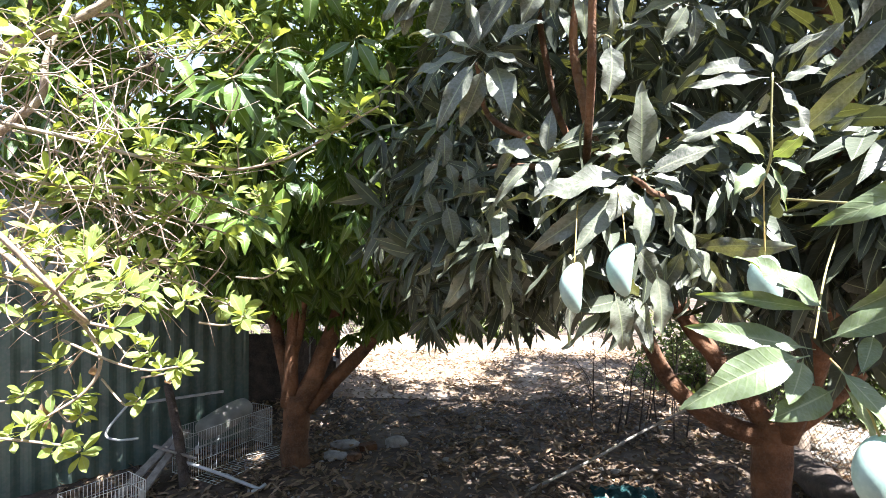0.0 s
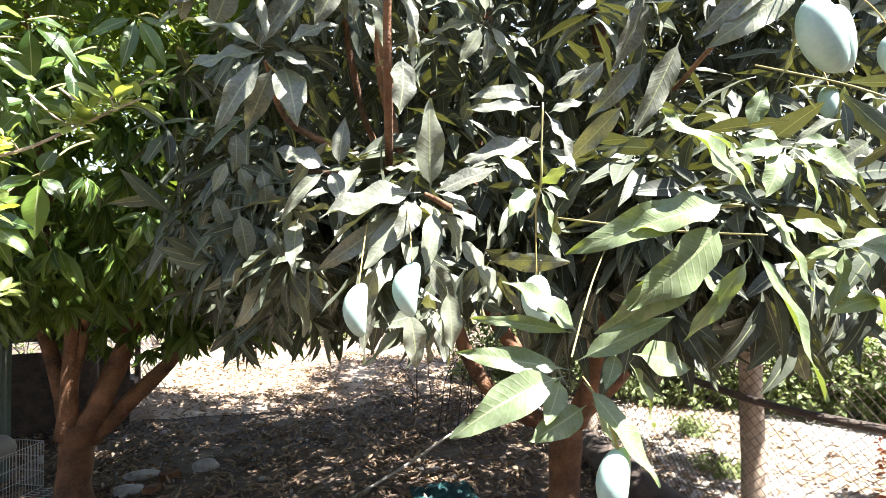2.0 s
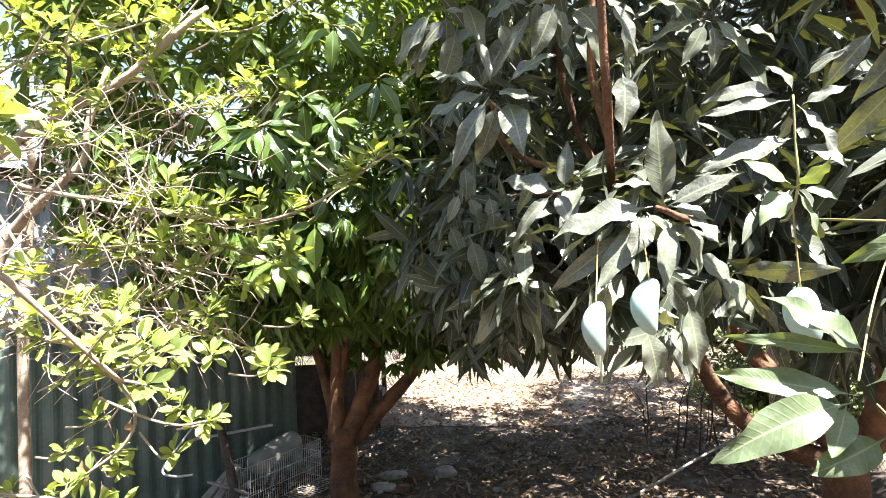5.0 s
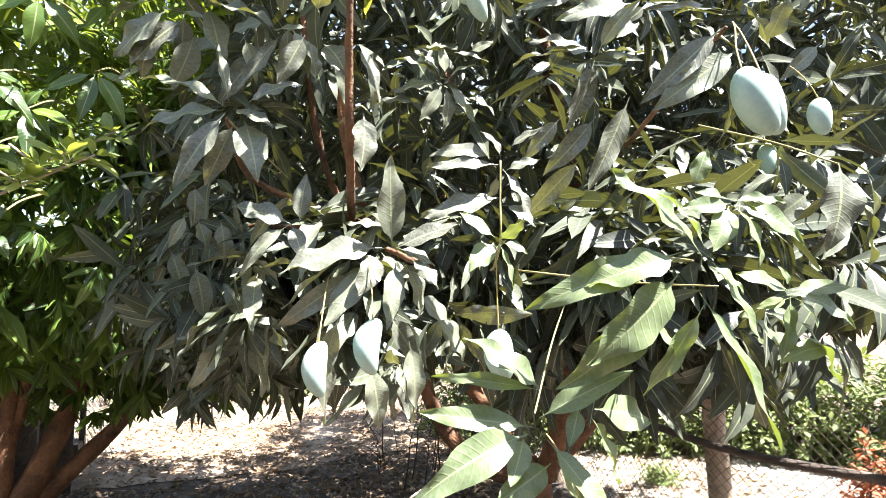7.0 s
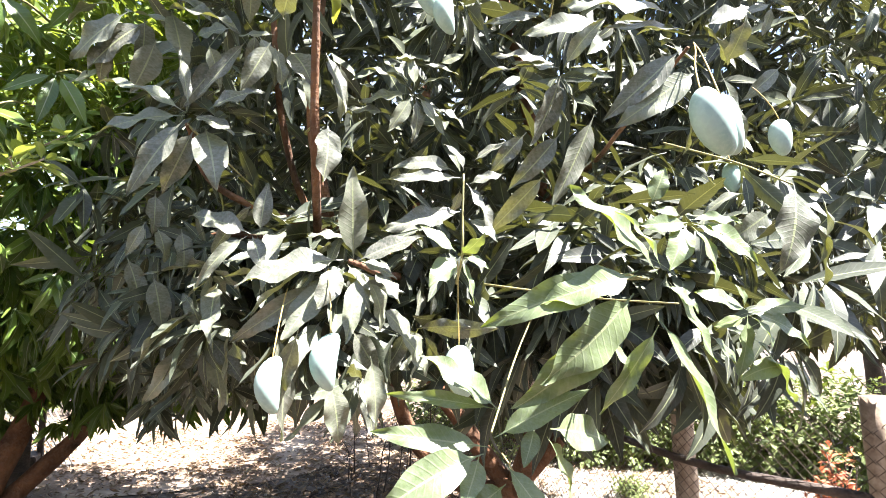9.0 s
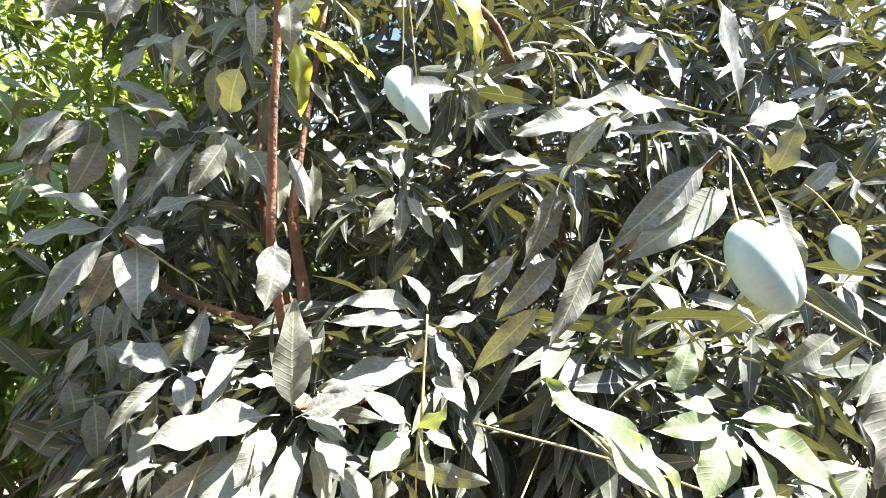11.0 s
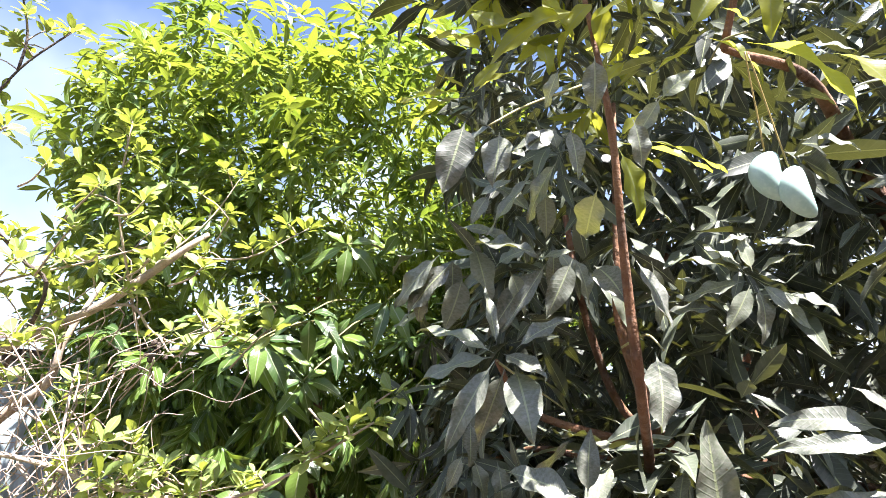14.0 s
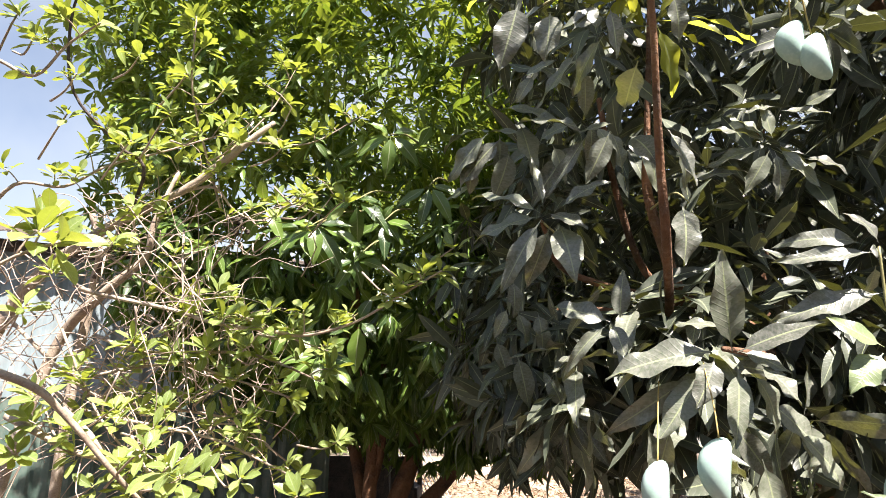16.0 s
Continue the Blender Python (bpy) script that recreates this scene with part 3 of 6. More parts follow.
    # leaves hanging over the rosette
    spray(meshes, (0.167, 1.710, 3.484), ((-0.189, 0.079, 0.040, -0.156, 0.075, -0.164, 0.30), (-0.164, 0.073, -0.012, -0.056, 0.049, -0.164, 0.44), (-0.235, 0.089, -0.013, -0.056, 0.092, -0.117, 0.39), (-0.129, 0.049, 0.073, 0.037, 0.006, -0.189, 0.34), (-0.155, 0.063, 0.075, 0.211, -0.134, -0.091, 0.28), (0.157, -0.059, 0.005, -0.098, 0.037, -0.007, 0.36), (0.085, -0.032, -0.012, -0.139, 0.059, -0.189, 0.18), (0.149, -0.057, -0.020, -0.077, 0.029, -0.160, 0.33), (-0.024, 0.023, -0.019, 0.044, 0.055, -0.119, 0.40), (0.302, -0.112, -0.049, 0.061, -0.017, -0.183, 0.27), (0.202, -0.064, -0.043, 0.066, -0.069, -0.126, 0.40),))
    # one broad leaf by the bare limb
    spray(meshes, (0.449, 1.449, 3.166), ((0.002, 0.009, 0.003, -0.004, -0.006, -0.166, 0.50),))
    # the rosette that carries two fruits
    spray(meshes, (0.494, 1.398, 2.770), ((0.018, -0.009, 0.020, -0.021, -0.057, 0.229, 0.30), (-0.006, 0.002, 0.023, -0.253, 0.054, -0.072, 0.27), (-0.043, 0.011, -0.024, -0.107, -0.010, -0.152, 0.35), (0.029, -0.002, -0.012, -0.033, -0.040, -0.175, 0.29), (0.023, -0.023, 0.019, 0.159, -0.059, 0.066, 0.29), (0.063, -0.030, -0.004, 0.052, -0.064, -0.083, 0.69), (-0.055, 0.024, -0.029, -0.209, 0.089, -0.154, 0.18), (-0.076, 0.048, -0.048, -0.168, 0.074, -0.133, 0.16), (-0.018, 0.004, 0.006, -0.057, -0.043, -0.111, 0.49), (0.004, -0.006, 0.076, -0.096, 0.053, 0.012, 0.28), (-0.028, 0.010, -0.023, -0.096, 0.030, -0.072, 0.35), (0.050, -0.022, -0.025, 0.046, 0.030, -0.132, 0.39), (0.037, -0.006, 0.021, 0.087, -0.036, -0.046, 0.42),))
    # leaves beside the fruit
    spray(meshes, (0.436, 1.558, 2.695), ((-0.160, 0.032, 0.179, -0.158, 0.055, 0.043, 0.33), (-0.156, 0.049, 0.179, 0.029, -0.042, -0.099, 0.53), (-0.166, 0.040, 0.174, -0.124, 0.028, -0.145, 0.17), (-0.137, 0.026, 0.180, 0.015, 0.002, 0.144, 0.34), (0.156, -0.057, -0.153, 0.020, 0.004, -0.192, 0.28), (-0.084, 0.051, -0.073, 0.030, 0.054, -0.322, 0.18), (0.060, 0.006, -0.221, 0.033, 0.031, -0.181, 0.32), (-0.028, 0.007, -0.080, -0.046, 0.095, -0.212, 0.21), (0.110, -0.022, -0.082, 0.088, 0.014, -0.132, 0.38), (0.225, -0.082, -0.084, 0.101, 0.040, -0.134, 0.36), (0.180, -0.066, -0.020, 0.112, 0.024, -0.115, 0.39),))
    # low shaded rosette
    spray(meshes, (0.089, 2.121, 2.745), ((0.077, -0.018, -0.160, -0.219, 0.081, -0.052, 0.25), (0.073, -0.013, -0.164, -0.173, 0.077, -0.232, 0.22), (0.084, -0.018, -0.168, 0.058, -0.015, -0.254, 0.29), (0.073, -0.015, -0.166, -0.081, -0.025, -0.137, 0.39), (0.072, -0.024, -0.148, -0.059, 0.005, 0.132, 0.39), (0.092, -0.012, -0.161, 0.129, -0.050, -0.169, 0.28), (0.095, -0.027, -0.152, 0.133, -0.030, -0.027, 0.34), (-0.095, 0.015, 0.330, -0.005, -0.003, -0.144, 0.37), (-0.082, 0.003, 0.206, 0.026, -0.009, -0.121, 0.49), (-0.119, 0.011, 0.225, -0.053, 0.029, -0.119, 0.39), (-0.007, -0.014, 0.206, 0.019, -0.012, -0.162, 0.35), (-0.087, 0.017, 0.046, 0.042, 0.011, -0.200, 0.33), (-0.173, 0.050, 0.107, 0.055, 0.015, -0.180, 0.32),))
    # shoot on a thin upright stem
    spray(meshes, (0.725, 1.179, 2.960), ((-0.010, -0.008, 0.015, -0.168, 0.051, -0.008, 0.20), (-0.018, 0.011, 0.033, -0.140, 0.071, 0.012, 0.25), (0.007, 0.016, -0.059, -0.198, 0.032, -0.054, 0.23), (-0.001, -0.007, 0.005, 0.055, -0.041, -0.140, 0.18), (0.005, -0.014, 0.001, 0.079, -0.030, 0.027, 0.28), (-0.006, -0.007, 0.032, -0.044, 0.024, 0.069, 0.36), (0.020, -0.006, 0.060, 0.071, -0.047, 0.046, 0.30), (0.004, -0.005, -0.082, 0.050, -0.058, -0.060, 0.38), (-0.013, -0.001, -0.009, -0.009, 0.045, -0.061, 0.41),))
    # blunt young leaves lower on the stem
    spray(fresh_green, (0.690, 1.146, 2.790), ((-0.007, -0.005, 0.006, -0.085, 0.009, 0.052, 0.47), (0.002, -0.010, 0.000, 0.031, -0.060, 0.044, 0.47), (-0.001, 0.012, -0.005, -0.074, -0.021, -0.072, 0.49), (-0.011, 0.015, 0.016, -0.030, 0.021, 0.023, 0.68), (0.011, 0.007, -0.008, 0.017, -0.028, -0.105, 0.17), (0.017, 0.002, -0.006, 0.053, -0.023, -0.027, 0.37),))
    # the large spray that reaches out
    spray(fresh_green, (0.865, 0.764, 2.692), ((-0.013, 0.001, 0.039, -0.235, 0.138, -0.096, 0.19), (-0.021, -0.003, 0.030, -0.145, 0.077, -0.054, 0.30), (-0.012, 0.015, 0.001, -0.174, 0.028, -0.152, 0.32), (-0.049, 0.017, -0.019, -0.143, 0.112, -0.181, 0.25), (0.022, 0.002, -0.031, 0.073, -0.074, -0.264, 0.14), (0.025, -0.005, 0.033, -0.146, 0.050, 0.155, 0.22), (0.027, -0.011, 0.043, -0.079, 0.017, 0.098, 0.14), (0.019, -0.008, -0.053, -0.063, 0.088, -0.159, 0.16), (-0.051, 0.040, -0.079, 0.061, -0.002, -0.087, 0.24), (0.046, -0.008, 0.022, 0.065, -0.035, -0.139, 0.21), (0.035, -0.011, 0.015, 0.054, -0.019, -0.050, 0.31),))
    # sunlit leaves behind the large spray
    spray(fresh_green, (0.991, 0.786, 2.832), ((0.014, 0.005, -0.003, -0.108, 0.016, -0.012, 0.32), (0.013, 0.008, -0.007, -0.058, -0.012, -0.091, 0.56), (0.004, -0.012, -0.013, 0.012, -0.030, -0.115, 0.29), (0.016, -0.002, -0.006, 0.089, -0.065, -0.081, 0.29), (0.014, 0.001, 0.001, 0.099, -0.036, -0.007, 0.20), (-0.066, 0.016, 0.027, 0.027, -0.011, 0.073, 0.92), (0.032, -0.001, -0.003, 0.033, -0.040, -0.042, 0.35), (0.001, 0.009, 0.008, -0.047, 0.022, 0.012, 0.43),))
    # hanging leaf beyond the spray
    spray(meshes, (1.291, 0.747, 2.901), ((-0.015, 0.012, 0.023, -0.042, 0.010, -0.183, 0.44), (0.038, -0.006, 0.009, 0.043, 0.051, -0.157, 0.31), (0.005, 0.011, -0.025, 0.121, 0.053, -0.169, 0.26),))
    # small shoot with yellow-green leaves
    spray(fresh_green, (1.253, 0.866, 2.638), ((0.002, 0.001, 0.026, -0.123, 0.029, 0.037, 0.36), (0.011, 0.003, 0.028, 0.091, -0.065, 0.008, 0.38), (-0.000, -0.003, 0.021, 0.084, -0.072, -0.074, 0.26), (-0.008, -0.010, 0.014, 0.002, -0.046, -0.063, 0.49), (-0.002, 0.002, 0.011, -0.045, 0.044, -0.024, 0.62), (0.007, 0.005, 0.016, -0.046, 0.001, -0.150, 0.19), (-0.015, -0.007, 0.035, -0.022, 0.003, 0.046, 0.81), (0.089, -0.018, -0.097, -0.089, 0.048, -0.027, 0.43), (-0.006, -0.008, -0.027, 0.118, -0.012, -0.148, 0.16), (-0.071, 0.039, -0.027, 0.095, 0.000, -0.102, 0.30),))
    # the low spray over the trunk
    spray(fresh_green, (0.684, 0.928, 2.424), ((-0.032, 0.014, -0.005, -0.203, 0.066, 0.032, 0.22), (-0.020, 0.014, 0.010, 0.135, -0.104, 0.092, 0.23), (-0.043, 0.012, -0.015, -0.216, 0.032, -0.102, 0.26), (-0.042, 0.031, -0.022, -0.053, -0.045, -0.072, 0.42), (-0.014, -0.002, -0.025, 0.075, -0.112, -0.158, 0.22), (0.004, 0.016, -0.074, -0.125, -0.014, -0.054, 0.35), (-0.018, -0.001, 0.062, -0.172, 0.127, 0.024, 0.11), (-0.015, 0.007, 0.060, -0.137, 0.049, 0.099, 0.25), (0.049, -0.013, 0.030, -0.038, -0.025, -0.063, 0.46), (0.068, -0.035, 0.028, 0.148, 0.021, -0.036, 0.39), (0.064, -0.029, 0.013, 0.069, 0.015, -0.131, 0.31), (0.004, -0.003, -0.064, 0.064, 0.001, -0.099, 0.32),))
    # the spray that carries the large fruit
    spray(meshes, (1.186, 0.897, 3.248), ((-0.023, -0.013, 0.047, -0.174, 0.089, 0.014, 0.24), (-0.022, -0.004, 0.043, -0.087, 0.078, 0.020, 0.30), (0.003, -0.025, 0.096, -0.050, -0.013, 0.261, 0.19), (-0.062, 0.003, 0.088, -0.222, 0.124, 0.037, 0.22), (-0.040, 0.005, 0.012, -0.157, 0.096, -0.165, 0.23), (0.008, 0.005, -0.031, -0.187, 0.080, -0.142, 0.26), (0.064, -0.017, -0.018, 0.000, -0.064, 0.089, 0.42), (0.052, -0.015, -0.033, 0.129, 0.037, -0.173, 0.20), (0.024, 0.052, -0.244, 0.093, 0.018, -0.035, 0.48), (-0.005, 0.039, -0.093, 0.038, 0.061, -0.127, 0.19), (0.007, -0.014, 0.064, 0.146, -0.016, 0.057, 0.27), (-0.010, -0.020, 0.069, 0.144, 0.044, -0.054, 0.25),))
    # shoot left of the large fruit
    spray(meshes, (1.024, 1.188, 3.255), ((-0.016, -0.009, 0.051, -0.117, 0.045, 0.009, 0.36), (-0.022, -0.009, 0.045, -0.178, 0.107, -0.013, 0.20), (0.001, -0.007, 0.056, 0.068, -0.094, 0.112, 0.24), (-0.002, -0.014, 0.049, 0.081, -0.081, -0.021, 0.61), (-0.006, -0.000, 0.035, -0.075, 0.037, -0.194, 0.32), (0.002, -0.004, 0.030, 0.034, -0.000, -0.124, 0.24), (0.085, -0.022, -0.064, -0.108, 0.053, -0.254, 0.22), (0.077, -0.064, 0.177, -0.206, 0.059, -0.057, 0.25), (-0.026, 0.002, 0.066, -0.154, 0.068, 0.027, 0.18), (-0.079, 0.058, -0.112, -0.069, 0.081, -0.103, 0.28), (0.012, 0.028, -0.109, -0.107, 0.108, -0.152, 0.23), (-0.014, 0.058, -0.215, -0.097, 0.171, -0.155, 0.20),))
    # sunlit leaves over the fruit spray
    spray(meshes, (1.123, 1.195, 3.639), ((-0.113, 0.031, -0.008, -0.073, 0.035, -0.008, 0.54), (-0.106, 0.033, -0.008, -0.065, 0.028, -0.054, 0.51), (-0.102, 0.024, -0.010, 0.056, -0.033, 0.022, 0.45), (-0.092, 0.043, -0.003, 0.151, -0.052, -0.018, 0.28), (-0.107, 0.042, 0.008, 0.069, -0.008, -0.071, 0.40), (0.143, -0.051, 0.056, -0.125, 0.027, -0.051, 0.34), (0.144, -0.058, 0.047, 0.038, -0.023, -0.154, 0.54), (0.137, -0.058, 0.057, 0.136, -0.027, -0.044, 0.32), (-0.083, 0.061, -0.103, -0.118, 0.029, 0.050, 0.22), (-0.100, 0.059, -0.136, -0.166, 0.072, -0.029, 0.17), (0.141, -0.052, 0.039, -0.012, 0.053, -0.069, 0.56), (0.149, -0.065, 0.071, -0.038, 0.047, 0.085, 0.53),))
    # shoots at the far side of the fruit spray
    spray(meshes, (1.925, 1.188, 3.476), ((-0.070, -0.036, 0.206, -0.079, 0.049, -0.033, 0.49), (-0.067, -0.037, 0.215, -0.045, -0.010, 0.096, 0.35), (-0.049, -0.029, 0.211, 0.073, -0.049, 0.061, 0.38), (-0.065, -0.036, 0.199, -0.024, 0.025, -0.101, 0.50), (-0.066, -0.033, 0.192, 0.146, -0.031, -0.054, 0.33), (0.043, -0.090, 0.339, -0.164, 0.055, -0.023, 0.25), (0.043, -0.104, 0.330, -0.089, -0.002, 0.098, 0.33), (0.007, -0.015, 0.080, 0.076, -0.052, 0.024, 0.37), (0.004, -0.008, 0.016, -0.134, 0.059, -0.129, 0.25), (0.014, -0.013, -0.001, 0.034, 0.031, -0.147, 0.44), (0.062, 0.105, -0.461, -0.154, 0.077, -0.124, 0.37), (0.071, 0.101, -0.491, -0.087, 0.050, -0.032, 0.47), (0.115, 0.077, -0.429, 0.030, -0.006, -0.089, 0.51), (-0.047, 0.111, -0.405, -0.089, 0.129, -0.090, 0.27),))
    # sunlit star of leaves
    spray(meshes, (0.801, 1.735, 3.436), ((-0.001, 0.013, -0.002, -0.164, 0.034, 0.060, 0.25), (-0.009, 0.010, -0.018, -0.165, 0.051, -0.038, 0.25), (-0.007, 0.000, -0.032, -0.075, 0.024, -0.131, 0.33), (0.006, -0.001, -0.034, -0.003, 0.026, -0.158, 0.30), (0.018, 0.009, -0.018, 0.095, -0.032, -0.148, 0.27), (0.013, -0.011, -0.008, 0.100, -0.048, 0.038, 0.37), (0.003, -0.007, 0.005, -0.025, -0.007, 0.112, 0.40), (-0.013, -0.004, -0.002, -0.084, 0.045, 0.109, 0.29), (0.029, -0.027, 0.083, 0.114, -0.038, -0.033, 0.38), (0.016, -0.020, 0.102, -0.088, 0.007, -0.012, 0.38), (0.076, -0.007, -0.066, 0.098, -0.032, -0.067, 0.39), (0.074, -0.056, 0.079, 0.074, -0.043, 0.031, 0.41), (-0.084, 0.046, -0.088, -0.126, 0.071, 0.004, 0.30), (-0.125, 0.033, -0.009, -0.048, 0.032, 0.022, 0.57),))
    # shaded leaves round the bare limb
    spray(meshes, (0.309, 1.746, 3.607), ((0.128, -0.017, -0.119, 0.029, 0.032, -0.193, 0.31), (0.026, 0.021, -0.093, 0.036, 0.021, -0.140, 0.35), (-0.033, 0.030, -0.058, -0.014, 0.064, -0.122, 0.28), (-0.024, 0.034, -0.062, 0.064, 0.032, -0.150, 0.34), (-0.051, -0.013, 0.120, 0.005, 0.077, -0.137, 0.34), (0.030, -0.082, 0.296, 0.021, 0.028, -0.172, 0.33), (-0.008, -0.057, 0.229, -0.025, 0.001, 0.087, 0.51), (-0.072, 0.060, -0.102, -0.167, 0.074, -0.209, 0.24), (-0.191, 0.078, -0.098, -0.191, 0.082, -0.171, 0.15), (-0.146, 0.071, -0.050, -0.186, 0.014, 0.093, 0.29), (-0.206, 0.084, -0.072, -0.205, 0.074, 0.073, 0.28), (-0.101, 0.056, -0.048, -0.105, 0.056, -0.033, 0.46), (0.227, -0.042, -0.137, 0.032, 0.115, -0.165, 0.28), (0.228, -0.120, 0.121, 0.028, 0.070, -0.063, 0.39), (0.188, -0.095, 0.074, 0.108, 0.054, -0.093, 0.34),))
    # grey leaves at the crown's edge
    spray(meshes, (0.022, 1.731, 3.613), ((-0.092, 0.042, -0.077, -0.150, 0.080, -0.145, 0.29), (-0.054, 0.049, -0.084, -0.009, 0.065, -0.126, 0.49), (-0.138, 0.084, -0.172, -0.035, 0.059, -0.087, 0.63), (-0.054, -0.037, 0.208, 0.021, 0.014, -0.070, 0.78), (0.032, -0.039, 0.077, 0.106, -0.032, 0.039, 0.53), (0.069, -0.033, 0.089, -0.059, 0.031, -0.087, 0.54), (-0.129, 0.067, -0.049, -0.140, 0.100, -0.046, 0.41), (-0.160, 0.114, -0.244, -0.100, 0.080, -0.019, 0.47), (0.192, -0.056, 0.003, -0.121, 0.048, 0.136, 0.28), (0.143, -0.082, 0.093, 0.122, 0.034, -0.002, 0.38), (0.189, -0.095, 0.164, -0.130, 0.065, 0.081, 0.38),))
    # yellow-green leaves beside the limb
    spray(young, (0.429, 1.511, 3.728), ((0.012, -0.002, 0.007, 0.201, -0.051, -0.129, 0.22), (0.029, 0.000, -0.028, 0.094, -0.034, -0.079, 0.32), (0.017, -0.008, 0.021, 0.070, -0.049, 0.034, 0.42), (0.013, 0.006, -0.004, 0.050, 0.088, -0.186, 0.25), (-0.071, 0.015, 0.013, 0.037, -0.009, 0.036, 0.44),))
    # young leaf overhead
    spray(young, (0.704, 1.029, 3.562), ((-0.016, 0.003, 0.021, 0.046, -0.038, -0.172, 0.27), (0.019, 0.006, -0.014, 0.064, 0.021, -0.040, 0.38),))
    # young leaves overhead
    spray(young, (0.658, 1.239, 3.871), ((0.030, 0.026, -0.048, 0.186, 0.012, -0.228, 0.21), (0.140, -0.055, 0.106, 0.130, 0.011, -0.182, 0.30), (0.072, -0.045, 0.098, 0.002, 0.057, -0.161, 0.31), (-0.056, 0.028, -0.021, 0.108, 0.015, -0.127, 0.33), (-0.092, 0.008, -0.020, 0.102, -0.009, 0.131, 0.34), (-0.068, 0.023, -0.037, -0.111, 0.032, -0.056, 0.28), (0.227, -0.059, 0.087, 0.106, -0.005, -0.058, 0.33), (-0.028, -0.013, 0.022, 0.064, 0.027, -0.035, 0.53), (-0.192, 0.121, -0.227, 0.173, 0.016, -0.088, 0.20), (-0.026, -0.014, 0.056, -0.068, -0.005, 0.111, 0.46),))
    # young leaves at the top of the limb
    spray(young, (0.323, 1.318, 3.963), ((0.028, -0.008, 0.041, -0.249, 0.066, -0.109, 0.30), (-0.064, -0.009, 0.043, -0.225, 0.058, 0.003, 0.32), (0.056, -0.019, 0.053, -0.080, 0.030, -0.077, 0.51), (0.044, -0.005, 0.008, 0.079, -0.044, 0.025, 0.51), (0.070, -0.023, 0.051, -0.005, 0.048, -0.103, 0.42), (-0.082, 0.019, -0.025, 0.015, 0.018, -0.090, 0.50), (0.123, 0.022, -0.100, -0.066, 0.038, -0.049, 0.47), (0.004, 0.013, -0.017, -0.095, -0.002, 0.136, 0.40), (-0.223, 0.034, -0.032, -0.160, 0.037, 0.106, 0.39), (-0.156, 0.015, 0.015, -0.110, 0.017, 0.095, 0.51), (0.202, -0.019, -0.017, -0.054, 0.022, 0.127, 0.50),))
    # end of the overhead shoot
    spray(young, (0.063, 1.314, 3.778), ((-0.003, 0.006, 0.003, -0.186, 0.020, 0.004, 0.20), (0.003, -0.006, 0.000, 0.076, -0.028, 0.063, 0.34), (0.010, 0.006, 0.001, 0.122, -0.031, 0.025, 0.27), (-0.009, -0.004, 0.010, -0.069, -0.019, 0.033, 0.38), (-0.000, -0.006, -0.017, -0.165, 0.102, -0.021, 0.21),))
    # grey leaves under the overhead shoot
    spray(meshes, (0.276, 1.304, 3.659), ((-0.226, 0.021, 0.043, -0.051, 0.023, -0.183, 0.41), (-0.145, 0.021, 0.007, -0.013, 0.012, -0.143, 0.45), (-0.162, 0.013, 0.024, -0.096, 0.076, -0.021, 0.42), (0.073, -0.067, 0.135, -0.003, 0.051, -0.118, 0.52), (-0.003, -0.054, 0.119, -0.032, 0.064, -0.065, 0.53), (0.148, -0.025, -0.011, 0.019, 0.040, -0.107, 0.38), (-0.091, 0.026, -0.051, 0.074, 0.029, 0.075, 0.51), (-0.074, 0.040, -0.100, -0.113, 0.119, -0.097, 0.30), (-0.013, 0.021, -0.075, -0.070, 0.153, -0.091, 0.35), (0.070, 0.041, -0.143, -0.011, 0.129, -0.073, 0.43), (0.237, -0.038, 0.006, 0.101, 0.085, -0.119, 0.19), (-0.030, 0.011, -0.008, -0.120, 0.107, -0.007, 0.39), (0.211, -0.038, 0.034, -0.052, 0.070, -0.068, 0.42),))
    # dark leaves behind the hanging pair
    spray(meshes, (1.312, 1.544, 4.051), ((-0.698, 0.110, -0.079, 0.101, -0.042, 0.068, 0.42), (-0.321, 0.142, -0.227, 0.134, -0.021, -0.059, 0.35), (-0.071, 0.046, -0.111, 0.164, 0.056, -0.157, 0.31), (0.180, -0.056, 0.062, 0.159, 0.001, 0.000, 0.45), (0.280, -0.025, -0.033, -0.099, 0.048, -0.086, 0.46), (0.006, -0.043, 0.116, 0.143, -0.030, 0.040, 0.39), (0.144, -0.052, 0.060, 0.059, -0.055, 0.028, 0.69), (-0.072, -0.042, 0.105, 0.160, 0.041, -0.123, 0.28), (-0.170, 0.021, -0.034, -0.122, 0.008, 0.056, 0.37), (0.315, -0.113, 0.167, 0.096, -0.044, 0.065, 0.47), (0.367, -0.029, -0.067, -0.143, 0.013, 0.013, 0.37),))
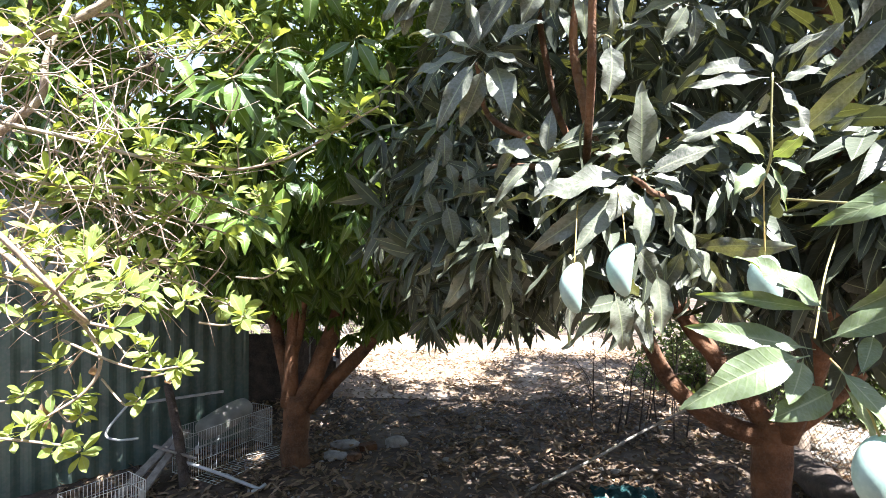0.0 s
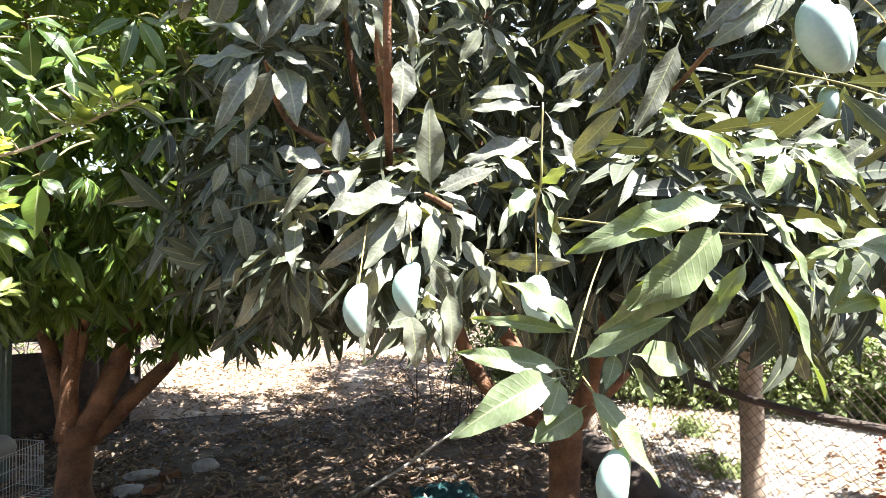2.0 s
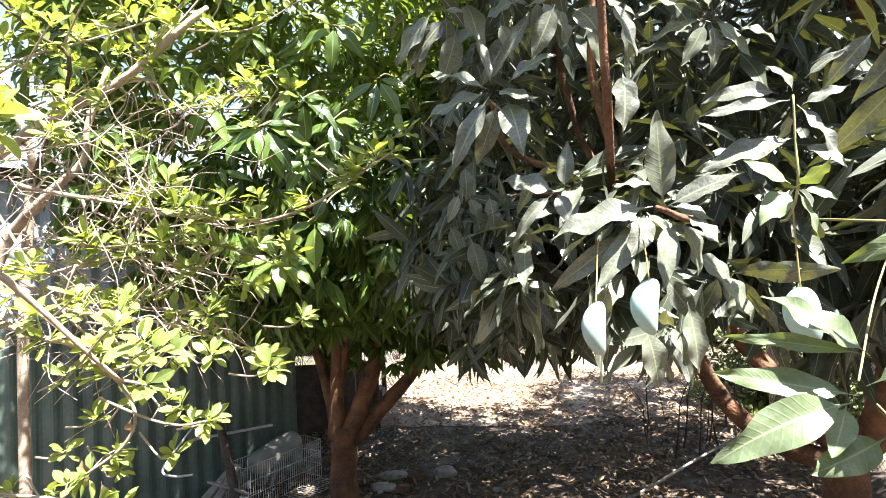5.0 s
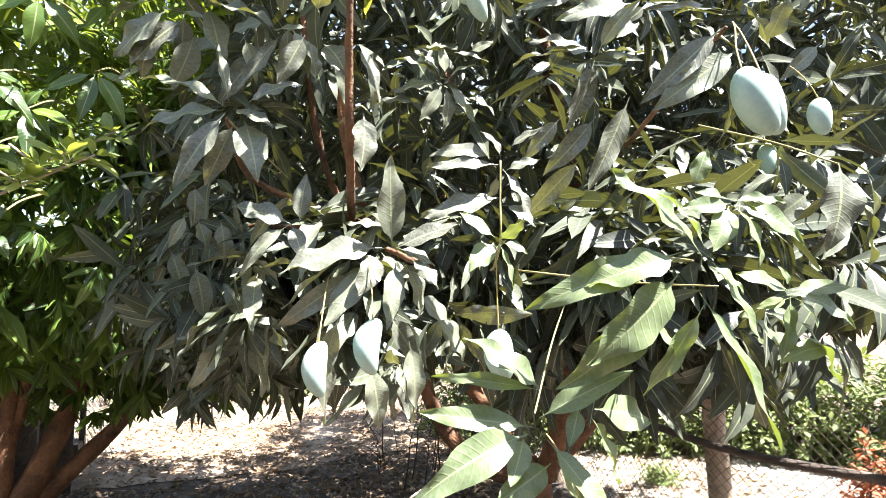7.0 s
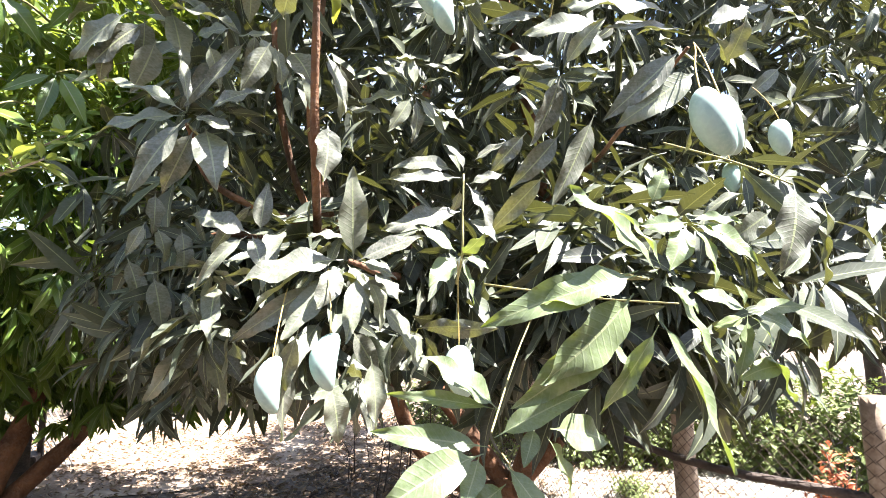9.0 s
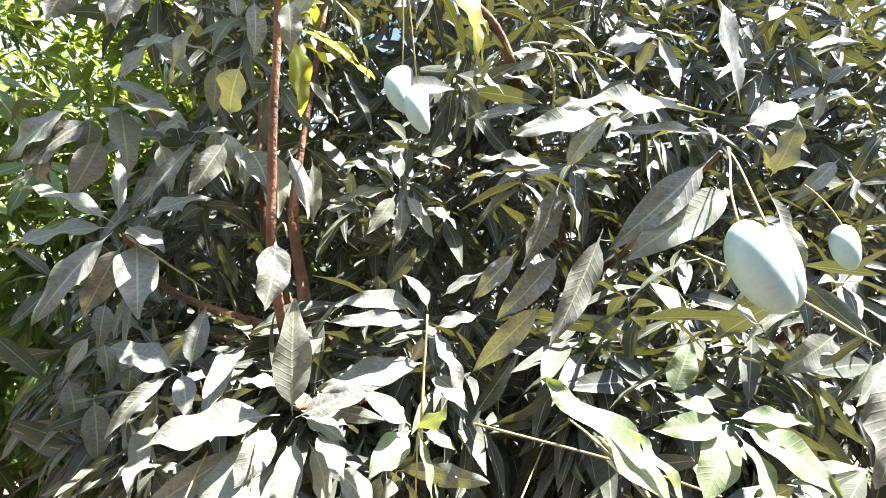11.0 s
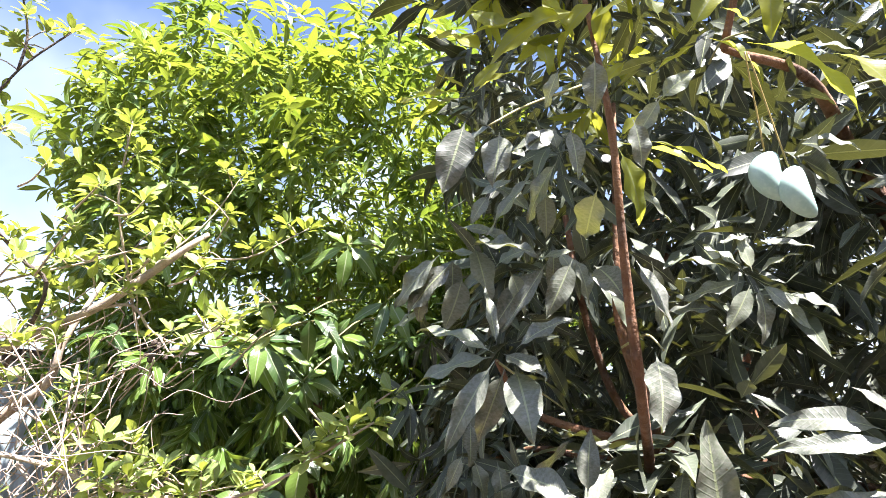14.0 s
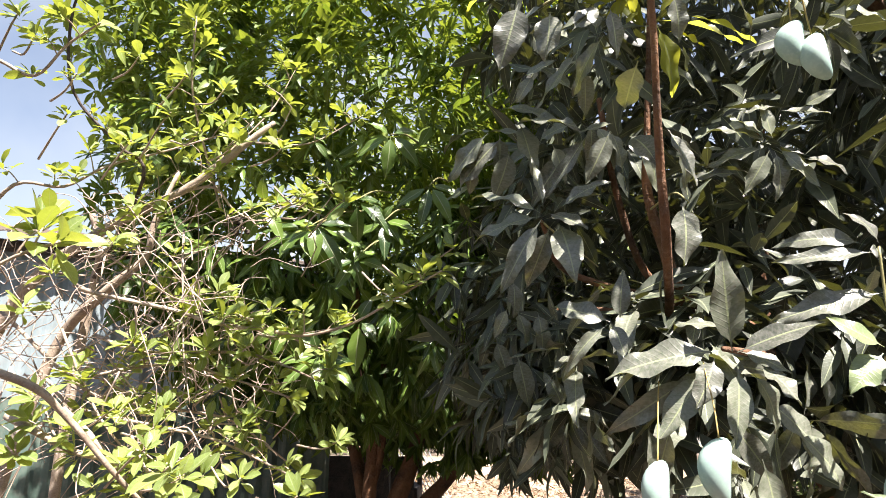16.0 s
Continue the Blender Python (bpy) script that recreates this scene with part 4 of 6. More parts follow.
    # the stems that carry them
    for pts in (
        [(1.1, 1.2, 2.76), (0.98, 0.95, 2.74), (0.869, 0.76, 2.716)], [(.9, 1.6, 2.75), (.76, 1.3, 2.74), (.712, 1.169, 2.794), (.714, 1.169, 2.89), (.717, 1.169, 2.985)],
        [(1.5, 1.3, 3.2), (1.42, 1.0, 3.05), (1.337, .8, 2.937)], [(.75, 1.6, 4.05), (.7, 1.4, 3.95), (.648, 1.18, 3.777)], [(1.2, 1.5, 3.6), (1.05, 1.25, 3.58), (.923, 1.083, 3.532)], [(.45, 1.8, 3.25), (.47, 1.6, 3.24), (.478, 1.49, 3.18)],
        [(.36, 1.4, 3.85), (.2, 1.3, 3.72), (.11, 1.23, 3.62)], [(.1, 1.72, 3.2), (.3, 2.0, 3.1)], [(1.0, 1.6, 2.75), (1.2, 1.3, 2.7), (1.22, 1.02, 2.68)],
    ):
        limb("twig", pts, .0038, .0022, TWIG, tree, 6, 4)
    loose = [blade(1, 0.235, d, 0.3, 0.05, 6, 2, t, s) for s, (d, t) in enumerate(((.3, .1), (.6, -.3), (.12, .3), (.9, 0)))]
    # young, thinner leaves on an added overhang, partly out of view, coloured backlit yellow
    fresh = []
    for p, axis in crown_shoots([(0.10, 1.2, 4.55, .5, .45, .35), (0.5, 2.1, 4.7, .5, .5, .4)], 28, rnd, low, 0.5, 1.2):
        fresh += whorl(p, axis, rnd.randint(6, 10), rnd.uniform(.17, .24), rnd, 70, rnd.uniform(.4, 1))
    joined("young_leaves", loose, [np.array(m) for m in fresh], [i % 4 for i in range(len(fresh))], YOUNG_BACKLIT_LEAF[1], tree, "thin young leaves with backlit yellow-green in their colour")
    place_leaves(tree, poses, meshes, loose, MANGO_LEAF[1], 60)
    for at, long, wide, tilt, hung in (
        ((0.43, 1.30, 2.55), .132, .066, (0, .15, .3), (.45, 1.40, 2.77)), ((0.308, 1.29, 2.505), .125, .058, (0, .08, .5), (.36, 1.45, 2.72)), ((0.715, 1.19, 2.525), .12, .072, (0, -.05, 0), (.715, 1.2, 2.78)),
        ((0.69, 0.86, 2.235), .126, .062, (.05, .1, .4), (.69, .96, 2.40)), ((1.085, 0.785, 3.035), .15, .080, (.05, -.55, 0), (1.17, .89, 3.27)), ((1.148, 0.805, 3.045), .13, .070, (.05, -.35, .1), (1.18, .9, 3.28)),
        ((0.681, 1.295, 3.50), .113, .062, (0, .06, .1), (.655, 1.22, 3.76)), ((0.722, 1.285, 3.455), .115, .060, (0, -.1, .3), (.66, 1.22, 3.75)), ((1.85, 1.15, 3.22), .12, .075, (0, 0, 0), (1.8, 1.2, 3.4)), ((1.99, 1.44, 3.17), .12, .07, (0, 0, 0), (2.0, 1.5, 3.35)),
    ):
        fruit("mango", at, long, wide, tilt, tree, hung, 0.12 if wide > .068 else 0.34)


def build_left_tree():
    rnd = random.Random(5)
    base = Vector((-1.8, 6.5, 0))
    tree = thing("mango_tree", base, "leafy mango tree with bright green drooping leaves", "tree", "mango trees")
    limb("trunk", [base + Vector((0, 0, -.1)), base + Vector((-.02, 0, .4)), base + Vector((.02, 0, .85))], .165, .15, BARK, tree, 14, 6, .25, .25)
    f = base + Vector((0, 0, .72))
    for pts, r0, r1 in (
        ([f + Vector((-.10, 0, 0)), f + Vector((-.04, -.1, .55)), f + Vector((.0, -.2, 1.3)), f + Vector((-.2, -.4, 2.8)), f + Vector((-.3, -.6, 4.6))], .105, .035),
        ([f + Vector((.03, 0, 0)), f + Vector((.25, 0, .45)), f + Vector((.5, .1, 1.2)), f + Vector((.7, .2, 2.6)), f + Vector((.9, 0, 4.2))], .135, .04),
        ([f + Vector((.1, .05, -.05)), f + Vector((.5, .1, .35)), f + Vector((.95, .2, .85)), f + Vector((1.4, .3, 1.7)), f + Vector((1.9, .2, 2.8))], .11, .035),
        ([f + Vector((-.1, .1, 0)), f + Vector((-.4, .4, .9)), f + Vector((-.9, .5, 2.0)), f + Vector((-1.2, .3, 3.6))], .09, .04),
        ([f + Vector((.0, -.2, 1.3)), f + Vector((.1, -1.2, 2.0)), f + Vector((.3, -2.2, 2.4))], .05, .02),
        ([f + Vector((-.04, -.1, .55)), f + Vector((.12, -.2, 1.1)), f + Vector((.2, -.5, 2.0))], .06, .03),
    ):
        limb("limb", pts, r0, r1, BARK, tree, 9, 6, .2)
    lobes = [(-2.0, 5.4, 4.6, 2.3, 2.3, 2.5), (-1.5, 5.2, 3.35, 1.5, 1.6, 1.25), (-2.35, 4.4, 5.45, 1.4, 1.7, 1.4), (-1.0, 4.5, 5.4, 1.5, 1.7, 1.4), (-2.7, 5.1, 4.0, 1.1, 1.2, 1.4), (-.2, 6.8, 3.7, 1.6, 1.8, 2.4), (-1.2, 7.4, 3.5, 1.9, 1.8, 2.2), (-1.6, 8.6, 4.0, 2.2, 1.7, 1.8)]
    low = lambda p: 2.74 - 0.178 * p.y + 0.18 * noise.noise(p * 1.2)
    poses, tips = [], []
    for p, axis in crown_shoots(lobes, 4500, rnd, low, .66, 2.6):
        high = min(1, max(0, (p.z - 3.2) / 1.6))
        # higher shoots more often take the sun-coloured leaf
        lit_top = rnd.random() < .75 * min(1, max(0, (p.z - 3.7) / .9))
        (tips if lit_top else poses).extend(whorl(p, axis + Vector((0, 0, .5 * high)), rnd.randint(8, 12), rnd.uniform(.21, .30) - .045 * high, rnd, 62 + 10 * high, rnd.uniform(.6, 1.4) * (1 - .72 * high)))
    single = [blade(1, .22 * w, d, .3, .10, 12, 4, t, s) for s, (w, d, t) in enumerate(((1, .5, .1), (1.1, .8, -.2), (.9, .35, .25), (1, 1.0, .2)))]
    meshes = [blade_mesh("leaf", b, GREEN_LEAF[0]) for b in single]
    loose = [blade(1, .24, d, .3, .08, 6, 2, t, s) for s, (d, t) in enumerate(((.5, .1), (.9, -.3), (.35, .3), (1.2, 0)))]
    # rosettes that stand out on the near side, each on its twig
    def rosette(at, leaves):
        spray_leaves(tree, meshes, at, leaves, rnd)
        end = Vector(at)
        limb("twig", [end + Vector((-.05, .95, .35)), end + Vector((-.03, .45, .2)), end], .008, .003, TWIG, tree, 6, 4)

    rosette((-1.12, 2.95, 2.79), ((0.01, 0.00, -0.01, 0.23, -0.08, -0.18, 0.27), (0.01, 0.00, -0.01, 0.10, 0.04, -0.22, 0.27), (0.00, 0.00, -0.01, 0.05, -0.10, -0.21, 0.31), (-0.01, 0.00, -0.01, -0.08, 0.00, -0.21, 0.34), (-0.01, 0.00, -0.01, -0.15, -0.11, -0.18, 0.33), (-0.02, -0.00, -0.00, -0.20, -0.08, -0.05, 0.28), (-0.01, -0.00, 0.01, -0.17, 0.05, 0.13, 0.31), (0.01, 0.00, -0.00, 0.23, -0.08, -0.05, 0.33), (0.01, 0.00, 0.01, 0.16, -0.01, 0.09, 0.34), (-0.00, -0.00, 0.01, -0.04, -0.04, 0.12, 0.39),))
    rosette((-1.26, 2.94, 3.52), ((0.01, 0.00, -0.02, 0.21, -0.04, -0.28, 0.22), (-0.01, -0.00, 0.00, -0.15, -0.04, 0.01, 0.36), (-0.01, 0.00, -0.01, -0.08, -0.09, -0.18, 0.35), (0.02, 0.00, -0.01, 0.25, 0.02, -0.14, 0.21), (0.01, 0.00, -0.01, 0.17, -0.10, -0.14, 0.31), (-0.02, -0.00, -0.01, -0.20, -0.08, -0.14, 0.22), (-0.01, -0.00, 0.01, -0.04, -0.12, 0.04, 0.43), (0.00, 0.00, -0.01, 0.10, -0.07, -0.18, 0.39), (-0.02, -0.00, 0.00, -0.22, -0.05, -0.02, 0.22),))
    rosette((-0.95, 2.99, 3.34), ((0.00, 0.00, -0.01, 0.04, 0.03, -0.16, 0.36), (0.01, 0.00, -0.01, 0.23, -0.05, -0.10, 0.30), (-0.01, 0.00, -0.01, -0.07, -0.10, -0.19, 0.34), (-0.01, -0.00, -0.00, -0.10, -0.08, -0.07, 0.46), (0.01, 0.00, 0.00, 0.11, 0.05, 0.05, 0.42), (-0.00, -0.00, 0.01, 0.01, -0.11, 0.09, 0.43), (0.01, 0.00, -0.01, 0.09, -0.01, -0.12, 0.37),))
    rosette((-0.80, 3.04, 3.58), ((0.00, 0.00, -0.01, 0.03, -0.05, -0.24, 0.28), (-0.01, -0.00, -0.01, -0.16, -0.01, -0.10, 0.33), (0.01, 0.00, -0.00, 0.20, -0.06, -0.08, 0.32), (-0.00, -0.00, 0.01, -0.06, -0.00, 0.10, 0.47), (0.01, 0.00, -0.01, 0.10, -0.03, -0.13, 0.37), (0.00, -0.00, 0.01, 0.06, -0.01, 0.09, 0.51),))
    rosette((-0.88, 2.90, 2.98), ((-0.00, 0.00, -0.02, -0.02, 0.03, -0.27, 0.37), (0.01, 0.00, -0.01, 0.10, -0.02, -0.11, 0.46), (-0.01, -0.00, -0.00, -0.12, -0.10, -0.09, 0.40), (-0.01, -0.00, 0.00, -0.06, -0.11, 0.04, 0.49), (0.00, -0.00, 0.01, 0.05, 0.04, 0.12, 0.43),))
    rosette((-1.12, 2.81, 3.51), ((0.01, 0.00, -0.02, 0.14, 0.04, -0.25, 0.27), (-0.00, 0.00, -0.01, 0.01, -0.04, -0.23, 0.34), (-0.01, -0.00, -0.01, -0.20, 0.03, -0.09, 0.33), (0.02, 0.00, -0.01, 0.25, 0.05, -0.13, 0.25), (-0.01, -0.00, 0.00, -0.13, -0.02, 0.01, 0.47), (0.01, 0.00, -0.00, 0.18, 0.06, 0.00, 0.32), (0.00, -0.00, 0.01, 0.09, -0.08, 0.10, 0.41),))
    rosette((-1.38, 2.69, 3.61), ((0.01, 0.00, -0.01, 0.11, 0.00, -0.21, 0.30), (-0.01, 0.00, -0.01, -0.11, 0.05, -0.20, 0.30), (-0.01, -0.00, -0.00, -0.09, -0.10, -0.06, 0.41), (0.01, 0.00, 0.00, 0.14, 0.03, 0.03, 0.41), (0.00, -0.00, 0.01, 0.05, -0.12, 0.11, 0.37),))
    rosette((-0.67, 2.68, 3.97), ((0.01, 0.00, -0.01, 0.14, 0.06, -0.17, 0.29), (-0.00, 0.00, -0.01, -0.03, 0.04, -0.23, 0.29), (-0.01, -0.00, -0.01, -0.19, 0.03, -0.10, 0.29), (0.01, 0.00, 0.00, 0.14, 0.05, 0.01, 0.41), (-0.01, -0.00, 0.00, -0.10, -0.06, 0.04, 0.41),))
    rosette((-0.47, 2.77, 3.70), ((0.01, 0.00, -0.01, 0.12, -0.02, -0.22, 0.29), (-0.00, 0.00, -0.01, -0.04, -0.05, -0.25, 0.28), (-0.01, -0.00, -0.01, -0.17, -0.03, -0.12, 0.29), (0.01, 0.00, -0.00, 0.17, 0.01, -0.07, 0.33),))
    rosette((-0.93, 2.91, 3.68), ((0.01, 0.01, -0.01, 0.19, 0.01, -0.21, 0.27), (-0.00, 0.01, -0.02, -0.03, 0.13, -0.23, 0.28), (-0.01, 0.00, -0.01, -0.17, -0.01, -0.14, 0.29), (0.01, 0.00, -0.00, 0.14, 0.04, -0.03, 0.41), (-0.01, -0.00, 0.00, -0.08, -0.11, 0.00, 0.50),))
    place_leaves(tree, poses, meshes, loose, GREEN_LEAF[1], 230)
    joined("young_leaves", loose, [np.array(m) for m in tips], [i % 4 for i in range(len(tips))], SUNLIT_TOP_LEAF, tree, "tree-top leaves with sunlit yellow-green put into their colour")


def build_back_tree(base, lobes, count, seed, material, low, label, size):
    """A tree further off: trunk, a few limbs and a crown."""
    rnd = random.Random(seed)
    base = Vector(base)
    tree = thing("tree", base, label, "tree", "trees behind")
    limb("trunk", [base + Vector((0, 0, -.1)), base + Vector((.05, 0, .9)), base + Vector((-.05, 0, 1.8))], .2, .15, DARK_WOOD, tree, 10, 4, .2, .2)
    for l in lobes:
        c = Vector(l[:3])
        top = base + Vector((0, 0, 1.6))
        limb("limb", [top, (top + c) / 2 + Vector((0, 0, .3)), c], .1, .03, DARK_WOOD, tree, 7, 4, .2)
    poses = []
    for p, axis in crown_shoots(lobes, count, rnd, low, .6, 2.0):
        poses += whorl(p, axis, rnd.randint(7, 10), rnd.uniform(.8, 1.2) * size, rnd, 70, .6)
    loose = [blade(1, .25, d, .3, .05, 3, 2, t, s) for s, (d, t) in enumerate(((.5, .1), (.9, -.3), (.3, .3)))]
    joined("crown", loose, [np.array(m) for m in poses], [i % 3 for i in range(len(poses))], material, tree)


build_right_tree()
build_left_tree()
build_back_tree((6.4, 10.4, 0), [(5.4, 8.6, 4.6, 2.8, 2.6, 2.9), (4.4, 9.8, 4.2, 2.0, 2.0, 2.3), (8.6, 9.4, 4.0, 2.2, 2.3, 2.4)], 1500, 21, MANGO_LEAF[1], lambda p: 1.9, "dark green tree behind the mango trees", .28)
build_back_tree((-2.5, 19, 0), [(0.4, 18.5, 4.6, 3.2, 2.2, 2.9), (-4.2, 18.0, 4.8, 3.0, 2.0, 3.0), (4.2, 19, 4.6, 3.0, 2.0, 2.9)], 900, 22, GREEN_LEAF[1], lambda p: 2.0, "green tree standing behind the yard", .3)
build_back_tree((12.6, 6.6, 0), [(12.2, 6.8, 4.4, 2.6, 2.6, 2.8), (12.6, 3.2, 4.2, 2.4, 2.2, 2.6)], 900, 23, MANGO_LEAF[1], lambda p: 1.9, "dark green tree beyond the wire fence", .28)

# ---- shrub with bare twigs ----


def build_shrub():
    rnd = random.Random(3)
    base = Vector((-2.1, 1.9, 0))
    shrub = thing("shrub", base, "sprawling shrub with yellow-green leaf rosettes and bare pale twigs", "shrub")
    limb("stem", [base + Vector((0, 0, -.1)), (-2.2, 2.0, 1.0), (-2.15, 2.05, 2.0), (-2.05, 2.16, 2.8), (-1.79, 2.11, 3.05), (-1.61, 2.11, 3.20), (-1.57, 2.09, 3.35), (-1.5, 2.12, 3.6)], .035, .009, PALE_BARK, shrub, 8, 5, .15, .3)
    limb("stem", [base + Vector((-.1, -.1, -.1)), (-2.3, 1.8, 1.2), (-2.1, 1.8, 2.4), (-1.88, 1.79, 2.98), (-1.57, 1.80, 3.24), (-1.25, 1.85, 3.42), (-0.99, 1.87, 3.63), (-0.94, 1.91, 3.70)], .035, .009, PALE_BARK, shrub, 8, 5, .12, .3)
    limb("stem", [base + Vector((.1, 0, -.1)), (-2.0, 2.2, 1.2), (-1.98, 2.2, 2.4), (-1.93, 2.19, 3.06), (-1.86, 2.13, 3.23), (-1.86, 2.06, 3.40)], .03, .012, PALE_BARK, shrub, 8, 5, .12, .3)
    rosettes = []

    def branch(points, r0, r1, leafy, every=0.11, size=0.075, material=PALE_BARK, start=0.25):
        limb("branch", points, r0, r1, material, shrub, 6, 5, .2)
        line = spline(points, 10)
        gone = 0.0
        total = sum((b - a).length for a, b in zip(line, line[1:]))
        acc = 0.0
        for a, b in zip(line, line[1:]):
            step = (b - a).length
            gone += step
            acc += step
            if leafy and acc > every and gone > start * total:
                acc = rnd.uniform(-.04, .02)
                side = Vector((rnd.uniform(-1, 1), rnd.uniform(-1, .6), rnd.uniform(-.1, 1.2))).normalized()
                q = b + side * rnd.uniform(.02, .09)
                limb("twig", [b, (b + q) / 2 + Vector((0, 0, .008)), q], .0025, .0016, PALE_BARK, shrub, 5, 2)
                rosettes.append((q, side * .7 + Vector((0, -.2, .5)), size * rnd.uniform(.8, 1.15)))
        if leafy:
            d = (line[-1] - line[-3]).normalized()
            rosettes.append((line[-1], d + Vector((0, -.2, .4)), size * 1.1))

    branch([(-1.27, 1.85, 3.41), (-1.16, 1.89, 3.43), (-1.10, 1.94, 3.35), (-1.01, 2.00, 3.32), (-.85, 2.0, 3.4)], .007, .003, True)
    branch([(-1.16, 1.95, 3.35), (-1.19, 1.87, 3.54), (-1.21, 1.76, 3.79), (-1.18, 1.70, 4.05)], .006, .003, True, .06)
    branch([(-1.75, 2.0, 3.1), (-1.34, 1.72, 3.42), (-1.41, 1.66, 3.53), (-1.53, 1.56, 3.70), (-1.49, 1.47, 3.93), (-1.39, 1.43, 4.08), (-1.26, 1.45, 4.25)], .008, .003, True, .05, .058, DARK_WOOD)
    branch([(-1.47, 1.45, 3.99), (-1.53, 1.37, 4.16), (-1.56, 1.32, 4.3)], .005, .0025, True, .045, .058, DARK_WOOD)
    branch([(-1.39, 1.43, 4.08), (-1.36, 1.39, 4.20), (-1.40, 1.32, 4.4)], .005, .0025, True, .045, .058, DARK_WOOD)
    branch([(-2.0, 1.2, 3.2), (-1.6, 1.1, 3.55), (-1.30, 1.02, 3.79), (-1.19, 1.01, 3.87), (-1.10, 1.00, 3.95), (-1.02, 0.98, 4.05)], .010, .006, True, .14, .06, PALE_BARK, .7)
    branch([(-1.58, 1.33, 3.69), (-1.48, 1.37, 3.65), (-1.37, 1.36, 3.74), (-1.25, 1.35, 3.8)], .006, .003, True, .07)
    branch([(-1.9, 1.6, 3.2), (-1.71, 1.56, 3.36), (-1.58, 1.63, 3.37), (-1.46, 1.68, 3.46), (-1.28, 1.74, 3.53), (-1.05, 1.8, 3.62)], .007, .003, True, .06)
    branch([(-1.39, 1.54, 3.00), (-1.30, 1.54, 2.97), (-1.07, 1.60, 2.92), (-0.93, 1.60, 2.88), (-0.71, 1.60, 2.85), (-0.61, 1.60, 2.84), (-0.46, 1.60, 2.88), (-0.32, 1.60, 2.96), (-0.2, 1.60, 3.03)], .0075, .003, True, .06, .07, PALE_BARK, .35)
    branch([(-1.23, 1.40, 2.63), (-1.14, 1.40, 2.57), (-1.04, 1.40, 2.48), (-0.96, 1.42, 2.39), (-0.92, 1.42, 2.30), (-0.96, 1.42, 2.22), (-1.06, 1.40, 2.15)], .009, .0035, True, .3, .06, PALE_BARK, .5)
    branch([(-1.3, 1.3, 2.62), (-1.09, 1.30, 2.54), (-1.04, 1.35, 2.51), (-0.98, 1.40, 2.42), (-0.87, 1.40, 2.39)], .010, .004, True, .1)
    branch([(-1.5, 1.6, 2.7), (-1.33, 1.55, 2.62), (-1.12, 1.60, 2.57), (-0.94, 1.65, 2.53), (-0.82, 1.68, 2.48), (-0.74, 1.70, 2.44), (-0.66, 1.70, 2.41)], .006, .003, True, .09, .07)
    branch([(-1.3, 1.3, 2.15), (-1.14, 1.30, 2.14), (-1.03, 1.30, 2.13), (-0.94, 1.30, 2.12)], .005, .003, True, .13, .07)
    branch([(-1.01, 1.40, 2.36), (-0.87, 1.40, 2.30), (-0.78, 1.40, 2.28), (-0.70, 1.40, 2.29)], .004, .0025, True, .07, .06, PALE_BARK, .5)
    branch([(-1.34, 1.60, 2.84), (-1.17, 1.60, 2.79), (-0.98, 1.65, 2.79), (-0.80, 1.65, 2.78), (-.6, 1.7, 2.7)], .006, .003, True, .08)
    branch([(-1.13, 1.69, 3.21), (-1.09, 1.65, 3.06), (-1.05, 1.62, 2.93), (-1.02, 1.60, 2.79), (-0.98, 1.60, 2.63)], .0045, .002, False, material=DEAD_TWIG)
    branch([(-1.34, 1.60, 2.71), (-1.20, 1.62, 2.74), (-1.05, 1.65, 2.75), (-0.92, 1.65, 2.72), (-.7, 1.7, 2.65)], .006, .003, True, .09)
    branch([(-1.3, 1.0, 2.8), (-1.03, 1.07, 2.72), (-0.98, 1.15, 2.64), (-0.92, 1.24, 2.51), (-0.89, 1.32, 2.42)], .010, .005, False)
    branch([(-1.81, 1.68, 2.93), (-1.52, 1.78, 2.66), (-1.34, 1.88, 2.60), (-1.08, 1.98, 2.55), (-0.96, 2.08, 2.44), (-0.90, 2.15, 2.37)], .007, .003, True, .1)
    branch([(-.99, 1.87, 3.6), (-.8, 1.95, 3.62), (-.6, 2.0, 3.75)], .005, .002, True, .06)
    branch([(-1.25, 1.85, 3.42), (-1.0, 1.95, 3.75), (-.9, 2.0, 4.0)], .005, .002, True, .06)
    branch([(-1.6, 1.8, 3.2), (-1.3, 1.9, 3.0), (-1.0, 1.95, 2.9), (-.7, 2.0, 2.8)], .005, .002, True, .06)
    branch([(-1.4, 1.5, 2.9), (-1.2, 1.5, 2.6), (-1.0, 1.5, 2.45), (-.85, 1.5, 2.45)], .005, .002, True, .07)
    branch([(-1.06, 0.9, 2.86), (-.95, .92, 2.95), (-.84, .93, 2.99)], .004, .003, True, .05, .085, PALE_BARK, .6)
    # a tangle of dead twigs
    for k in range(330):
        a = Vector((-.95 - 1.15 * rnd.random() ** 1.3, rnd.uniform(1.45, 2.0), rnd.uniform(2.45, 3.3)))
        d = Vector((rnd.uniform(-1, 1), rnd.uniform(-.5, .5), rnd.uniform(-.9, .5))).normalized() * rnd.uniform(.12, .42)
        bend = Vector((rnd.uniform(-.6, .6), rnd.uniform(-.3, .3), rnd.uniform(-.7, .4))) * d.length
        kink = Vector((rnd.uniform(-.04, .04), rnd.uniform(-.03, .03), rnd.uniform(-.045, .045)))
        limb("dead_twig", [a, a + d * .3 + bend * .08 + kink, a + d * .65 + bend * .32 - kink * .6, a + d + bend * .7], rnd.uniform(.0016, .0034), .001, DEAD_TWIG, shrub, 5, 4)
    for k in range(34):
        p = Vector((rnd.uniform(-1.6, -.85), rnd.uniform(1.65, 2.3), rnd.uniform(2.45, 3.9)))
